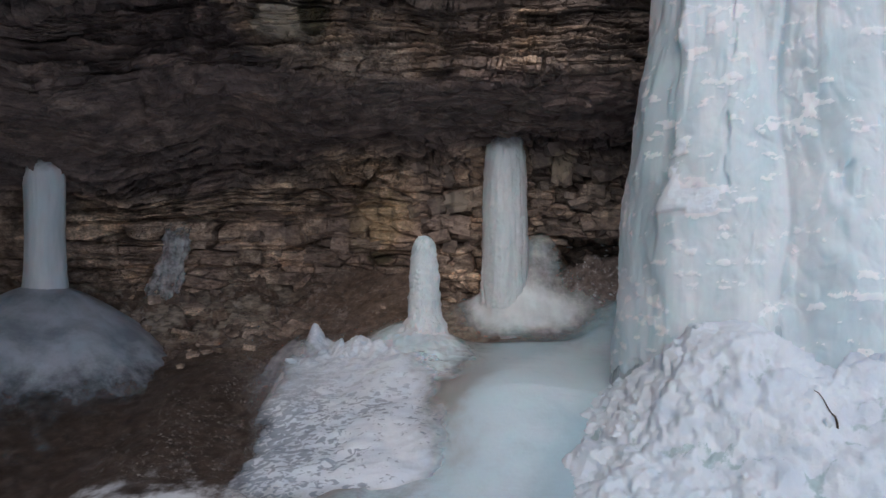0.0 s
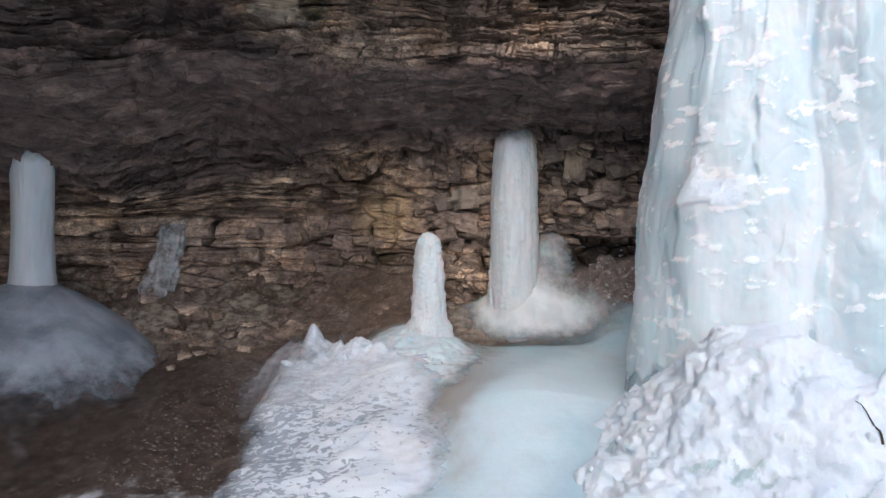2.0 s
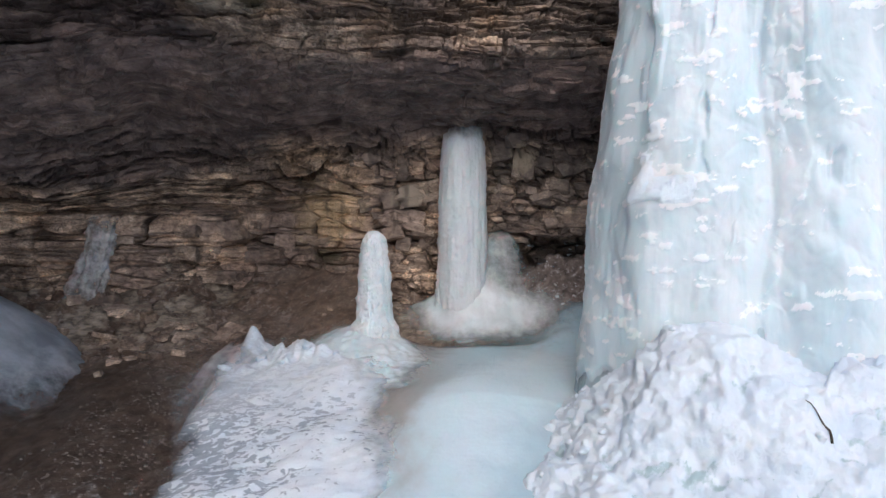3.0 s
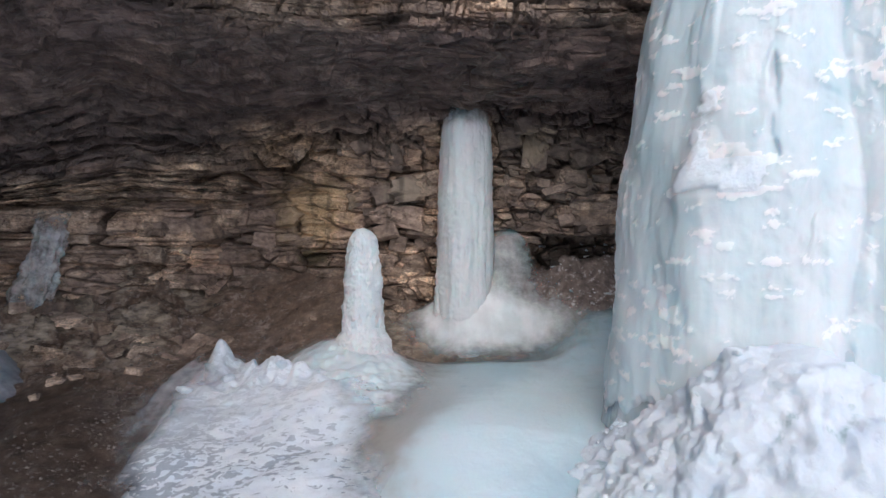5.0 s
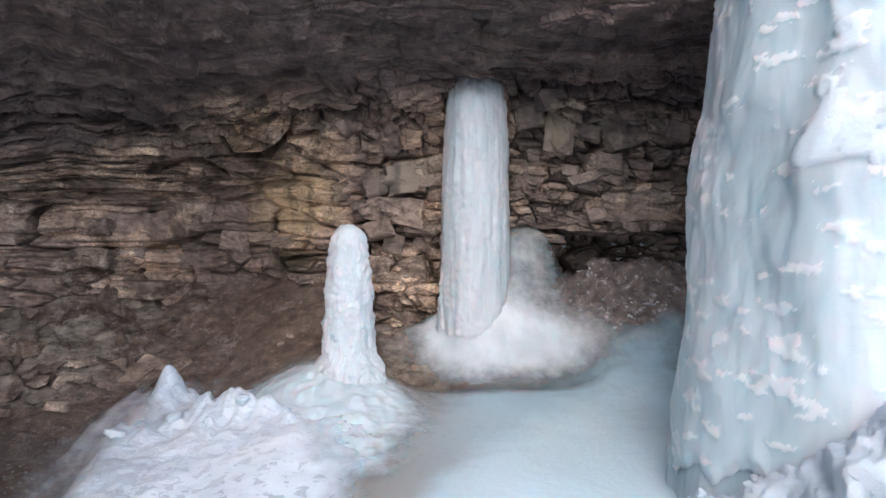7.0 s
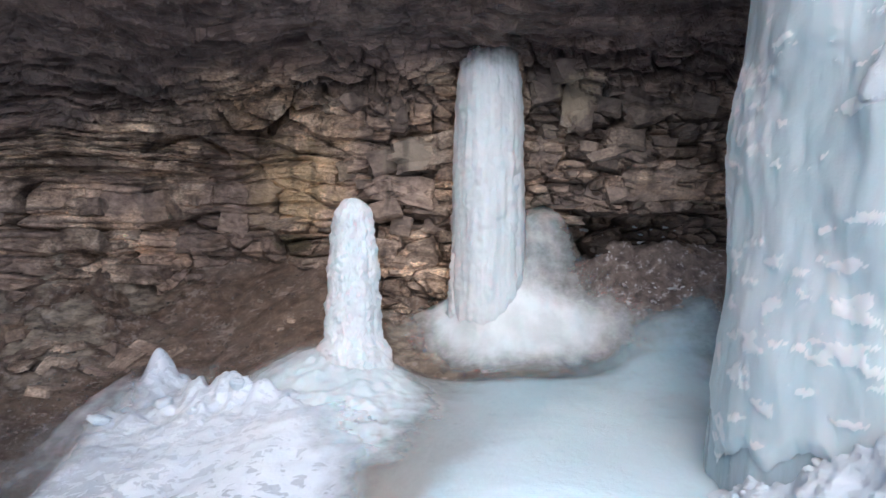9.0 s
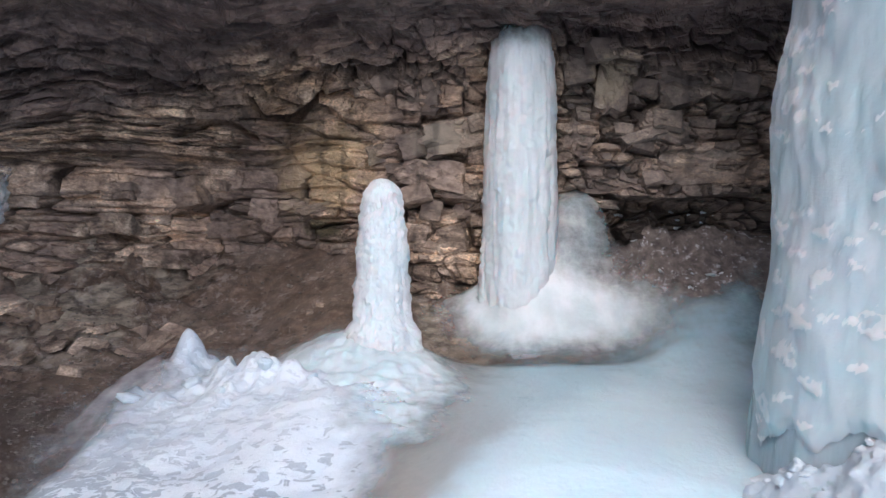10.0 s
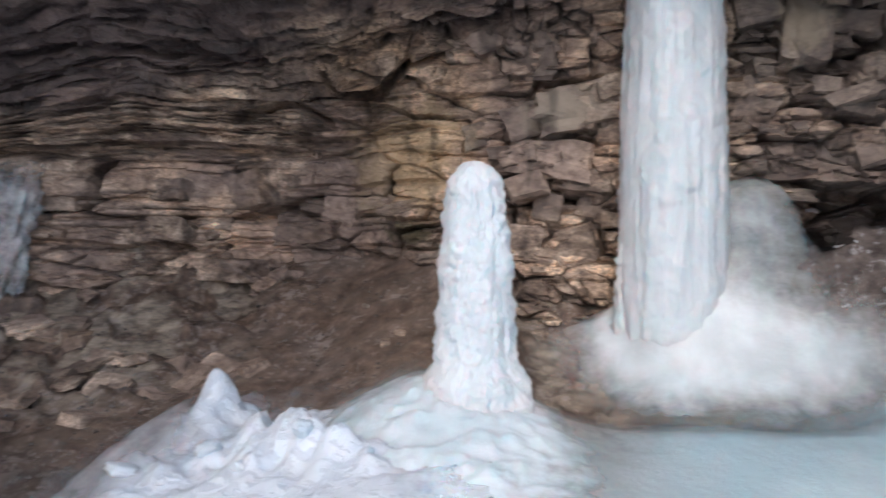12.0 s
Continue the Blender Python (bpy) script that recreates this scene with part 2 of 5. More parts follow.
def rock_material(name, dark=(0.085, 0.057, 0.047), mid=(0.34, 0.259, 0.198), light=(0.65, 0.54, 0.43), pieces=False):
    m = Nodes(name)
    streak = m.stretch(1.0, 1.0, 1.5, (0, 12, 0))
    grain = m.noise(4.0, 9, 0.62, streak, 0.4)
    mottle = m.noise(2.4, 9, 0.62, m.stretch(1.0, 1.0, 1.7), 0.6)
    colour = m.ramp(mottle, [(0.3, dark), (0.47, mid), (0.68, light)])
    colour = m.mix(0.9, colour, m.ramp(grain, [(0.3, (0.5, 0.48, 0.47)), (0.5, (1.0, 1.0, 1.0)), (0.7, (1.3, 1.28, 1.24))]), "MULTIPLY")
    colour = m.mix(1.0, colour, m.ramp(m.noise(22, 5, 0.7, m.stretch(1.0, 1.0, 1.5)), [(0.34, (0.5, 0.48, 0.47)), (0.5, (1.0, 1.0, 1.0)), (0.66, (1.55, 1.52, 1.47))]), "MULTIPLY")
    grey = m.ramp(m.noise(9.0, 6, 0.6, streak), [(0.3, (0.118, 0.086, 0.071)), (0.7, (0.385, 0.298, 0.243))])
    colour = m.mix(m.span(m.noise(0.55, 4, 0.6), 0.45, 0.6), colour, grey)
    # a dark grey band along the overhang, above the pale brown stone
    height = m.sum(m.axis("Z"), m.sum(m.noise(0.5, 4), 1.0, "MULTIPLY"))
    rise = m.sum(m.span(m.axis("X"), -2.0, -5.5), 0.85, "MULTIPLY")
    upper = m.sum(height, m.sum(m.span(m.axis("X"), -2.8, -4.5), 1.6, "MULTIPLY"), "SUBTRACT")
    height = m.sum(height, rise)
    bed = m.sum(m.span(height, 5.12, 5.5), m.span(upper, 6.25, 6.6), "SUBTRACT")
    band_grey = m.ramp(grain, [(0.3, (0.031, 0.0208, 0.0208)), (0.7, (0.144, 0.107, 0.104))])
    colour = m.mix(m.sum(bed, 0.85, "MULTIPLY"), colour, band_grey)
    # ochre stain on the pale bed
    ochre = m.sum(m.span(m.noise(0.7, 5, 0.6, m.stretch(1, 1, 1.6)), 0.5, 0.66), m.sum(1.0, bed, "SUBTRACT"), "MULTIPLY")
    colour = m.mix(m.sum(ochre, 0.4, "MULTIPLY"), colour, (0.34, 0.27, 0.16), "OVERLAY")
    pale = m.sum(m.span(height, 4.9, 4.3), 1.0, "MULTIPLY")
    colour = m.mix(pale, colour, m.mix(1.0, colour, (1.22, 1.21, 1.23), "MULTIPLY"))
    # greyer stone towards one end of the wall
    dark_grey = m.ramp(m.noise(6.0, 7, 0.6, streak), [(0.3, (0.05, 0.041, 0.04)), (0.55, (0.14, 0.118, 0.112)), (0.72, (0.25, 0.21, 0.185))])
    colour = m.mix(m.sum(m.span(m.sum(m.axis("X"), m.sum(m.noise(1.2, 4), 0.8, "MULTIPLY")), 1.5, 2.2), 0.55, "MULTIPLY"), colour, m.mix(bed, dark_grey, band_grey))

    def spot(at, size, low, high, grain_size):
        n = m.add("ShaderNodeVectorMath")
        n.operation = "MULTIPLY_ADD"
        m.link(m.place, n.inputs[0])
        n.inputs[1].default_value = [1 / v for v in size]
        n.inputs[2].default_value = [-c / v for c, v in zip(at, size)]
        g = m.add("ShaderNodeVectorMath")
        g.operation = "LENGTH"
        m.link(n.outputs[0], g.inputs[0])
        rough = m.sum(g.outputs["Value"], m.sum(m.sum(m.noise(grain_size, 7, 0.7), 0.5, "SUBTRACT"), 2.2, "MULTIPLY"))
        return m.span(rough, high, low)

    # chalky lime stain and moss on the lip, ochre and moss above the slope
    colour = m.mix(m.sum(spot((-2.75, 11.2, 6.65), (0.75, 1.5, 0.35), 0.6, 0.95, 2.5), 0.8, "MULTIPLY"), colour, (0.52, 0.47, 0.38))
    colour = m.mix(m.sum(spot((-2.35, 11.2, 6.8), (0.35, 1.5, 0.5), 0.5, 0.9, 4.0), 0.85, "MULTIPLY"), colour, (0.05, 0.042, 0.012))
    colour = m.mix(m.sum(spot((-1.65, 14.5, 3.55), (0.85, 1.5, 0.8), 0.4, 1.05, 2.5), 0.6, "MULTIPLY"), colour, (0.43, 0.335, 0.2))
    colour = m.mix(m.sum(spot((-1.6, 14.4, 2.7), (0.4, 1.5, 0.2), 0.4, 0.9, 6.0), 0.7, "MULTIPLY"), colour, (0.06, 0.06, 0.015))
    # shade of the hollow under the ledge, painted into the rock's colour
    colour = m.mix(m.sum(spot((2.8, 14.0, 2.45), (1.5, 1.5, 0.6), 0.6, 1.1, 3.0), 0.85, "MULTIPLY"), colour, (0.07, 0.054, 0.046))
    # pale freshly broken faces beside the column
    colour = m.mix(m.sum(spot((0.0, 14.2, 3.85), (0.5, 1.5, 0.32), 0.5, 0.9, 5.0), 0.75, "MULTIPLY"), colour, (0.5, 0.42, 0.33))
    colour = m.mix(m.sum(spot((2.1, 13.8, 4.55), (0.3, 1.5, 0.4), 0.5, 0.9, 5.0), 0.7, "MULTIPLY"), colour, (0.4, 0.33, 0.24))
    # dark seep marks running down
    seep = m.span(m.noise(1.6, 4, 0.5, m.stretch(2.2, 2.2, 0.35)), 0.56, 0.7)
    colour = m.mix(m.sum(seep, 0.55, "MULTIPLY"), colour, (0.028, 0.024, 0.022))
    # fine open cracks, wandering along the beds and dying out
    drift = m.add("ShaderNodeTexNoise")
    drift.inputs["Scale"].default_value, drift.inputs["Detail"].default_value = 1.8, 6
    m.link(m.place, drift.inputs["Vector"])
    bent = m.add("ShaderNodeVectorMath")
    bent.operation = "MULTIPLY_ADD"
    m.link(drift.outputs["Color"], bent.inputs[0])
    bent.inputs[1].default_value = (1.0, 1.0, 1.6)
    m.link(m.stretch(1.0, 1.0, 4.0), bent.inputs[2])
    line = m.span(m.cells(2.6, bent.outputs[0], "DISTANCE_TO_EDGE"), 0.0, 0.06)
    cracks = m.sum(line, m.span(m.noise(2.2, 5, 0.6), 0.5, 0.42), "MAXIMUM")
    colour = m.mix(m.sum(m.sum(1.0, cracks, "SUBTRACT"), 0.0 if pieces else 0.22, "MULTIPLY"), colour, (0.02, 0.015, 0.013))
    if pieces:
        info = m.add("ShaderNodeObjectInfo")
        tone = m.ramp(info.outputs["Random"], [(0.0, 0.55), (0.6, 0.85), (1.0, 1.2)])
    else:
        # each block has its own tone; the roof's two ends are painted lighter
        tone = m.ramp(m.sum(m.attribute("cover"), m.sum(m.sum(m.noise(2.5, 5), 0.5, "SUBTRACT"), 0.3, "MULTIPLY")), [(0.22, (0.5, 0.49, 0.49)), (0.5, (0.95, 0.93, 0.92)), (0.72, (1.6, 1.53, 1.42))])
    colour = m.mix(1.0, colour, tone, "MULTIPLY")
    m.set(Base_Color=colour, Roughness=m.sum(m.ramp(m.noise(6, 3), [(0.3, 0.5), (0.7, 0.85)]), m.sum(bed, 0.22, "MULTIPLY"), "SUBTRACT"))
    fine = m.bump(m.noise(26, 6, 0.66), 0.9, 0.02)
    coarse = m.bump(m.cells(5, streak) if pieces else m.cells(9, bent.outputs[0]), 0.3, 0.05, fine)
    m.bump(cracks, 0.0 if pieces else 0.35, 0.02, coarse)
    return m.material


def soil_material():
    m = Nodes("wet_soil")
    grain = m.noise(7.0, 9, 0.65)
    colour = m.ramp(grain, [(0.3, (0.026, 0.018, 0.013)), (0.52, (0.14, 0.094, 0.069)), (0.75, (0.35, 0.26, 0.2))])
    frost = m.span(m.noise(1.1, 7, 0.68), 0.5, 0.68)
    colour = m.mix(m.sum(frost, 0.35, "MULTIPLY"), colour, (0.26, 0.23, 0.215))
    # a wash of bare wet soil down the slope
    wander = m.sum(m.axis("X"), m.sum(m.noise(1.3, 7, 0.68), 2.2, "MULTIPLY"))
    bare = m.sum(m.span(wander, -2.6, -1.5), m.span(wander, 1.2, 0.5), "MULTIPLY")
    # broken pale stone showing through the soil
    stone = m.ramp(m.noise(5, 8, 0.65, m.stretch(1, 1, 3)), [(0.35, (0.09, 0.073, 0.06)), (0.65, (0.46, 0.385, 0.3))])
    colour = m.mix(m.sum(m.span(m.noise(1.9, 6, 0.6), 0.44, 0.54), m.sum(m.span(m.axis("Z"), 0.9, 1.5), m.sum(1.0, m.sum(bare, 0.85, "MULTIPLY"), "SUBTRACT"), "MULTIPLY"), "MULTIPLY"), colour, stone)
    damp = m.sum(bare, m.span(m.noise(2.6, 7, 0.66), 0.3, 0.6), "MULTIPLY")
    colour = m.mix(m.sum(damp, 0.25, "MULTIPLY"), colour, (0.2, 0.152, 0.125))
    flecks = m.span(m.sum(m.noise(12, 7, 0.7), m.sum(m.noise(1.7, 4), 0.35, "MULTIPLY")), 0.72, 0.8)
    colour = m.mix(m.sum(flecks, 0.6, "MULTIPLY"), colour, (0.38, 0.33, 0.3))
    # darker brown towards the channel below the slope
    dark_channel = m.span(m.sum(m.axis("Y"), m.sum(m.noise(1.5, 6, 0.65), 1.5, "MULTIPLY")), 12.9, 12.0)
    colour = m.mix(m.sum(dark_channel, 0.65, "MULTIPLY"), colour, (0.032, 0.024, 0.02))
    # dark broken stone with splashed frost under the ledge
    rubble = m.ramp(m.noise(9, 8, 0.68), [(0.32, (0.05, 0.04, 0.037)), (0.55, (0.17, 0.138, 0.126)), (0.75, (0.33, 0.28, 0.25))])
    rubble = m.mix(m.span(m.noise(11, 7, 0.7), 0.55, 0.66), rubble, (0.52, 0.52, 0.54))
    under = m.sum(m.span(m.sum(m.axis("X"), m.noise(1.6, 5)), 1.9, 2.4), m.span(m.axis("Y"), 12.6, 13.1), "MULTIPLY")
    colour = m.mix(under, colour, rubble)
    # snow added on the mostly unseen open ground, to bounce light into the shelter
    aside = m.sum(m.sum(m.sum(m.axis("X"), -1.0, "MULTIPLY"), 3.0, "SUBTRACT"), 0.0, "MAXIMUM")
    open_ground = m.span(m.sum(m.sum(m.axis("Y"), m.sum(m.noise(1.4, 7, 0.68), 4.5, "MULTIPLY")), m.sum(aside, 0.3, "MULTIPLY")), 10.9, 9.9)
    colour = m.mix(open_ground, colour, (0.8, 0.83, 0.87))
    m.set(Base_Color=colour, Roughness=m.ramp(m.noise(3, 4), [(0.35, 0.3), (0.65, 0.8)]))
    m.bump(m.noise(30, 7, 0.7), 0.6, 0.02)
    return m.material


def ice_material(name, tint=(0.62, 0.77, 0.81), white=(0.84, 0.88, 0.9), snow=0.5, thin=False, rough=0.3, flutes=1.0, depth=0.12, frost_scale=2.2, relief=0.3, held=False, milky=False, ragged=0.9, specks=3.5):
    m = Nodes(name)
    runs = m.stretch(1.0, 1.0, 0.22 if flutes else 1.0)
    cloud = m.noise(frost_scale, 7, 0.6, runs, 0.3)
    colour = m.ramp(cloud, [(0.36, tint), (0.6, white)])
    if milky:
        # milky along the middle of its flow; shading towards pillar and back painted in
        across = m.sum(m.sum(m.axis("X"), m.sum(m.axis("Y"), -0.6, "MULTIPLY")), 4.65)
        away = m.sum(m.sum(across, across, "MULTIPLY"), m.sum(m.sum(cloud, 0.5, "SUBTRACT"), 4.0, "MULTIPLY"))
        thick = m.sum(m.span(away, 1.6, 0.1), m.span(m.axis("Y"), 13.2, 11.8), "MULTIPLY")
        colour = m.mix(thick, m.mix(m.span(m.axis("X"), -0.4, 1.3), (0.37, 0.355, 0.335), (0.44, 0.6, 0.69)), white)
    flakes = m.span(m.noise(7.0, 6, 0.62), 0.6, 0.68)
    colour = m.mix(m.sum(flakes, snow, "MULTIPLY"), colour, (0.76, 0.82, 0.88))
    m.set(Base_Color=colour, Roughness=m.sum(m.sum(flakes, 0.4, "MULTIPLY"), rough), Subsurface_Weight=0.55,
          Subsurface_Radius=(0.35, 0.75, 0.9), Subsurface_Scale=depth, IOR=1.31)
    if held:
        stuck = m.span(m.sum(m.attribute("cover"), m.sum(m.sum(m.noise(14, 6, 0.65), 0.5, "SUBTRACT"), 0.8, "MULTIPLY")), 0.42, 0.62)
        deep = m.span(m.noise(0.9, 5, 0.55, m.stretch(1.0, 1.0, 0.5)), 0.42, 0.62)
        colour = m.mix(m.sum(deep, 0.75, "MULTIPLY"), colour, (0.48, 0.61, 0.67))
        vein = m.span(m.noise(3.2, 5, 0.55, m.stretch(1.0, 1.0, 0.13), 0.4), 0.5, 0.68)
        colour = m.mix(m.sum(vein, 0.4, "MULTIPLY"), colour, (0.48, 0.64, 0.7))
        colour = m.mix(stuck, colour, (0.79, 0.84, 0.88))
        m.set(Base_Color=colour, Roughness=m.sum(m.sum(stuck, 0.5, "MULTIPLY"), rough))
    if thin:
        m.set(Alpha=m.span(m.sum(m.attribute("cover"), m.sum(m.sum(m.noise(specks, 8, 0.68), 0.5, "SUBTRACT"), ragged, "MULTIPLY")), 0.02, 0.75))
    fine = m.bump(m.noise(12, 6, 0.6, runs), relief, 0.03)
    m.bump(m.noise(60, 4, 0.6), 0.25, 0.008, fine)
    return m.material


def snow_material(name, ripples=False, low=(0.58, 0.69, 0.8), high=(0.71, 0.8, 0.88), pitted=False):
    m = Nodes(name)
    cloud = m.noise(1.8, 6, 0.6)
    colour = m.ramp(cloud, [(0.3, low), (0.6, high)])
    if ripples:
        # wind-worn crust with bare grey ice between
        worn = m.noise(10.5, 4, 0.5, m.stretch(0.8, 1.25, 1.0, (0, 0, 10)), 0.8)
        aside = m.sum(m.sum(m.axis("X"), 1.95), 0.09, "MULTIPLY")
        bare = m.span(m.sum(m.sum(worn, aside), m.sum(m.sum(m.noise(0.8, 3), 0.5, "SUBTRACT"), 0.3, "MULTIPLY")), 0.515, 0.475)
        colour = m.mix(m.sum(m.sum(bare, 0.9, "MULTIPLY"), m.span(m.axis("Y"), 11.0, 9.4, 0.3, 1.0), "MULTIPLY"), colour, m.mix(m.noise(3, 4), (0.25, 0.31, 0.385), (0.42, 0.485, 0.56)))
        m.set(Alpha=m.span(m.sum(m.attribute("cover"), m.sum(m.sum(m.noise(3.0, 8, 0.7), 0.5, "SUBTRACT"), 0.9, "MULTIPLY")), -0.1, 0.95))
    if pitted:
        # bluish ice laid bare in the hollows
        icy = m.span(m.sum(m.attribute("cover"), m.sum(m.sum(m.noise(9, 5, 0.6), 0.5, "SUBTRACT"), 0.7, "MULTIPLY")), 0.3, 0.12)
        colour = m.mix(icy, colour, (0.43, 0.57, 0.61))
    m.set(Base_Color=colour, Roughness=0.75, Subsurface_Weight=0.4, Subsurface_Radius=(0.6, 0.85, 1.0), Subsurface_Scale=0.08)
    fine = m.bump(m.noise(16, 8, 0.66), 0.25 if ripples else 0.6, 0.05)
    under = m.bump(m.noise(70, 5, 0.65), 0.4, 0.012, fine)
    if ripples:
        m.bump(m.sum(1.0, bare, "SUBTRACT"), 0.5, 0.03, under)
    return m.material


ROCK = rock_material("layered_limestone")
ROCK_PIECE = rock_material("limestone_block", pieces=True)
SOIL = soil_material()
ICE_PILLAR = ice_material("blue_white_ice", tint=(0.6, 0.725, 0.795), white=(0.69, 0.755, 0.8), snow=0.15, rough=0.28, frost_scale=1.6, relief=0.2, depth=0.35, held=True)
ICE_COLUMN = ice_material("milky_column_ice", tint=(0.56, 0.62, 0.665), white=(0.665, 0.72, 0.765), snow=0.1, frost_scale=5.0, depth=0.2, relief=0.2)
ICE_SHAFT = ice_material("clear_topped_column_ice", tint=(0.56, 0.62, 0.665), white=(0.665, 0.72, 0.765), snow=0.1, frost_scale=5.0, depth=0.2, relief=0.2, thin=True, ragged=0.6, specks=5.0)
ICE_KNOBBLY = ice_material("knobbly_white_ice", tint=(0.6, 0.66, 0.705), white=(0.7, 0.765, 0.815), snow=0.1, flutes=0, depth=0.4, relief=0.12)
ICE_DOME = ice_material("grey_dome_ice", tint=(0.26, 0.295, 0.335), white=(0.49, 0.54, 0.6), snow=0.12, thin=True, flutes=0, frost_scale=1.3)
ICE_FILM = ice_material("cloudy_film_ice", tint=(0.42, 0.42, 0.45), white=(0.6, 0.61, 0.65), snow=0.1, thin=True, flutes=0, ragged=0.8, specks=2.5)
ICE_SKIRT = ice_material("frosted_skirt_ice", tint=(0.53, 0.59, 0.63), white=(0.68, 0.74, 0.785), snow=0.1, thin=True, flutes=0, ragged=0.45, specks=6.0)
ICE_APRON = ice_material("white_apron_ice", tint=(0.543, 0.64, 0.697), white=(0.698, 0.79, 0.851), snow=0.2, thin=True, flutes=0, ragged=0.9, specks=3.0)
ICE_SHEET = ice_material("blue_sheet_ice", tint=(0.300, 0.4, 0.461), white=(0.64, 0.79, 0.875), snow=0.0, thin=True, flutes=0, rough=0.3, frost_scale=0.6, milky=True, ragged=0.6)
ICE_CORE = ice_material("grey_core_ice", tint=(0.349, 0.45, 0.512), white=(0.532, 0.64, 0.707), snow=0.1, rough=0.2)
SNOW = snow_material("packed_snow")
CRUST = snow_material("worn_snow_crust", ripples=True, low=(0.678, 0.76, 0.861), high=(0.775, 0.84, 0.912))
CLINGING = snow_material("clinging_snow", low=(0.659, 0.77, 0.861), high=(0.746, 0.83, 0.902))
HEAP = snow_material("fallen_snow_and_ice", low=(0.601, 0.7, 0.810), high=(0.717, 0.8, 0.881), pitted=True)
ICE_HANGING = ice_material("thin_hanging_ice", tint=(0.42, 0.425, 0.44), white=(0.64, 0.65, 0.67), snow=0.2, thin=True, ragged=1.3, specks=5.0)
BARK = Nodes("dead_twig_bark")
BARK.set(Base_Color=BARK.ramp(BARK.noise(40, 4), [(0.3, (0.02, 0.015, 0.012)), (0.7, (0.07, 0.05, 0.035))]), Roughness=0.85)
BARK.bump(BARK.noise(90, 3), 0.4, 0.004)
BARK = BARK.material

# ---- the rock shelter ----
# plan of the back wall, plan of the lip of the overhang, and how far out the rock stands at each height
# beyond x = -8 both wrap forward, unseen, to keep light off that end
wall_y = curve([(-30, -30.0), (-10.4, -12.0), (-9.6, 0.0), (-8.9, 8.0), (-8.3, 12.4), (-7.6, 13.0), (-7, 13.3), (-5.5, 13.6), (-4.5, 13.95), (-3.2, 14.85), (-2.3, 15.0), (-1.2, 14.4), (0.2, 14.1), (2, 14.0), (3.5, 13.85), (6, 13.5), (12, 12.6), (30, 11.5)])
lip_y = curve([(-30, -40.0), (-9.4, -14.0), (-8.6, -2.0), (-7.9, 5.0), (-7.2, 8.6), (-6.4, 10.2), (-5, 11.0), (-2, 11.45), (-0.2, 12.0), (2, 11.75), (4, 11.5), (9, 11.0), (30, 10.0)])
# a higher brow of rock, out of view, added to shade one end of the shelter
unseen_brow = curve([(-30, 4.0), (-9, 8.0), (-6, 10.0), (-4, 8.5), (-2, 4.0), (0, 1.2), (1.5, 0.0), (30, 0.0)])
sag = curve([(-30, -0.6), (-6.3, -0.6), (-4.4, 0.0), (30, 0.0)])
PROFILE = [(-0.6, 0.0), (1.2, 0.0), (3.0, 0.0), (4.25, 0.05), (4.6, 0.12), (4.88, 0.24), (5.12, 0.4), (5.35, 0.62), (5.55, 0.86), (5.8, 0.99), (6.1, 1.02), (6.6, 1.0), (7.4, 1.08), (9.0, 1.2), (13.0, 1.3)]


def even(points, step):
    """Points at even steps of arc along a polyline."""
    p = np.array(points)
    arc = np.concatenate([[0], np.cumsum(np.hypot(*np.diff(p, axis=0).T))])
    s = np.arange(0, arc[-1], step)
    return s, np.interp(s, arc, p[:, 0]), np.interp(s, arc, p[:, 1])


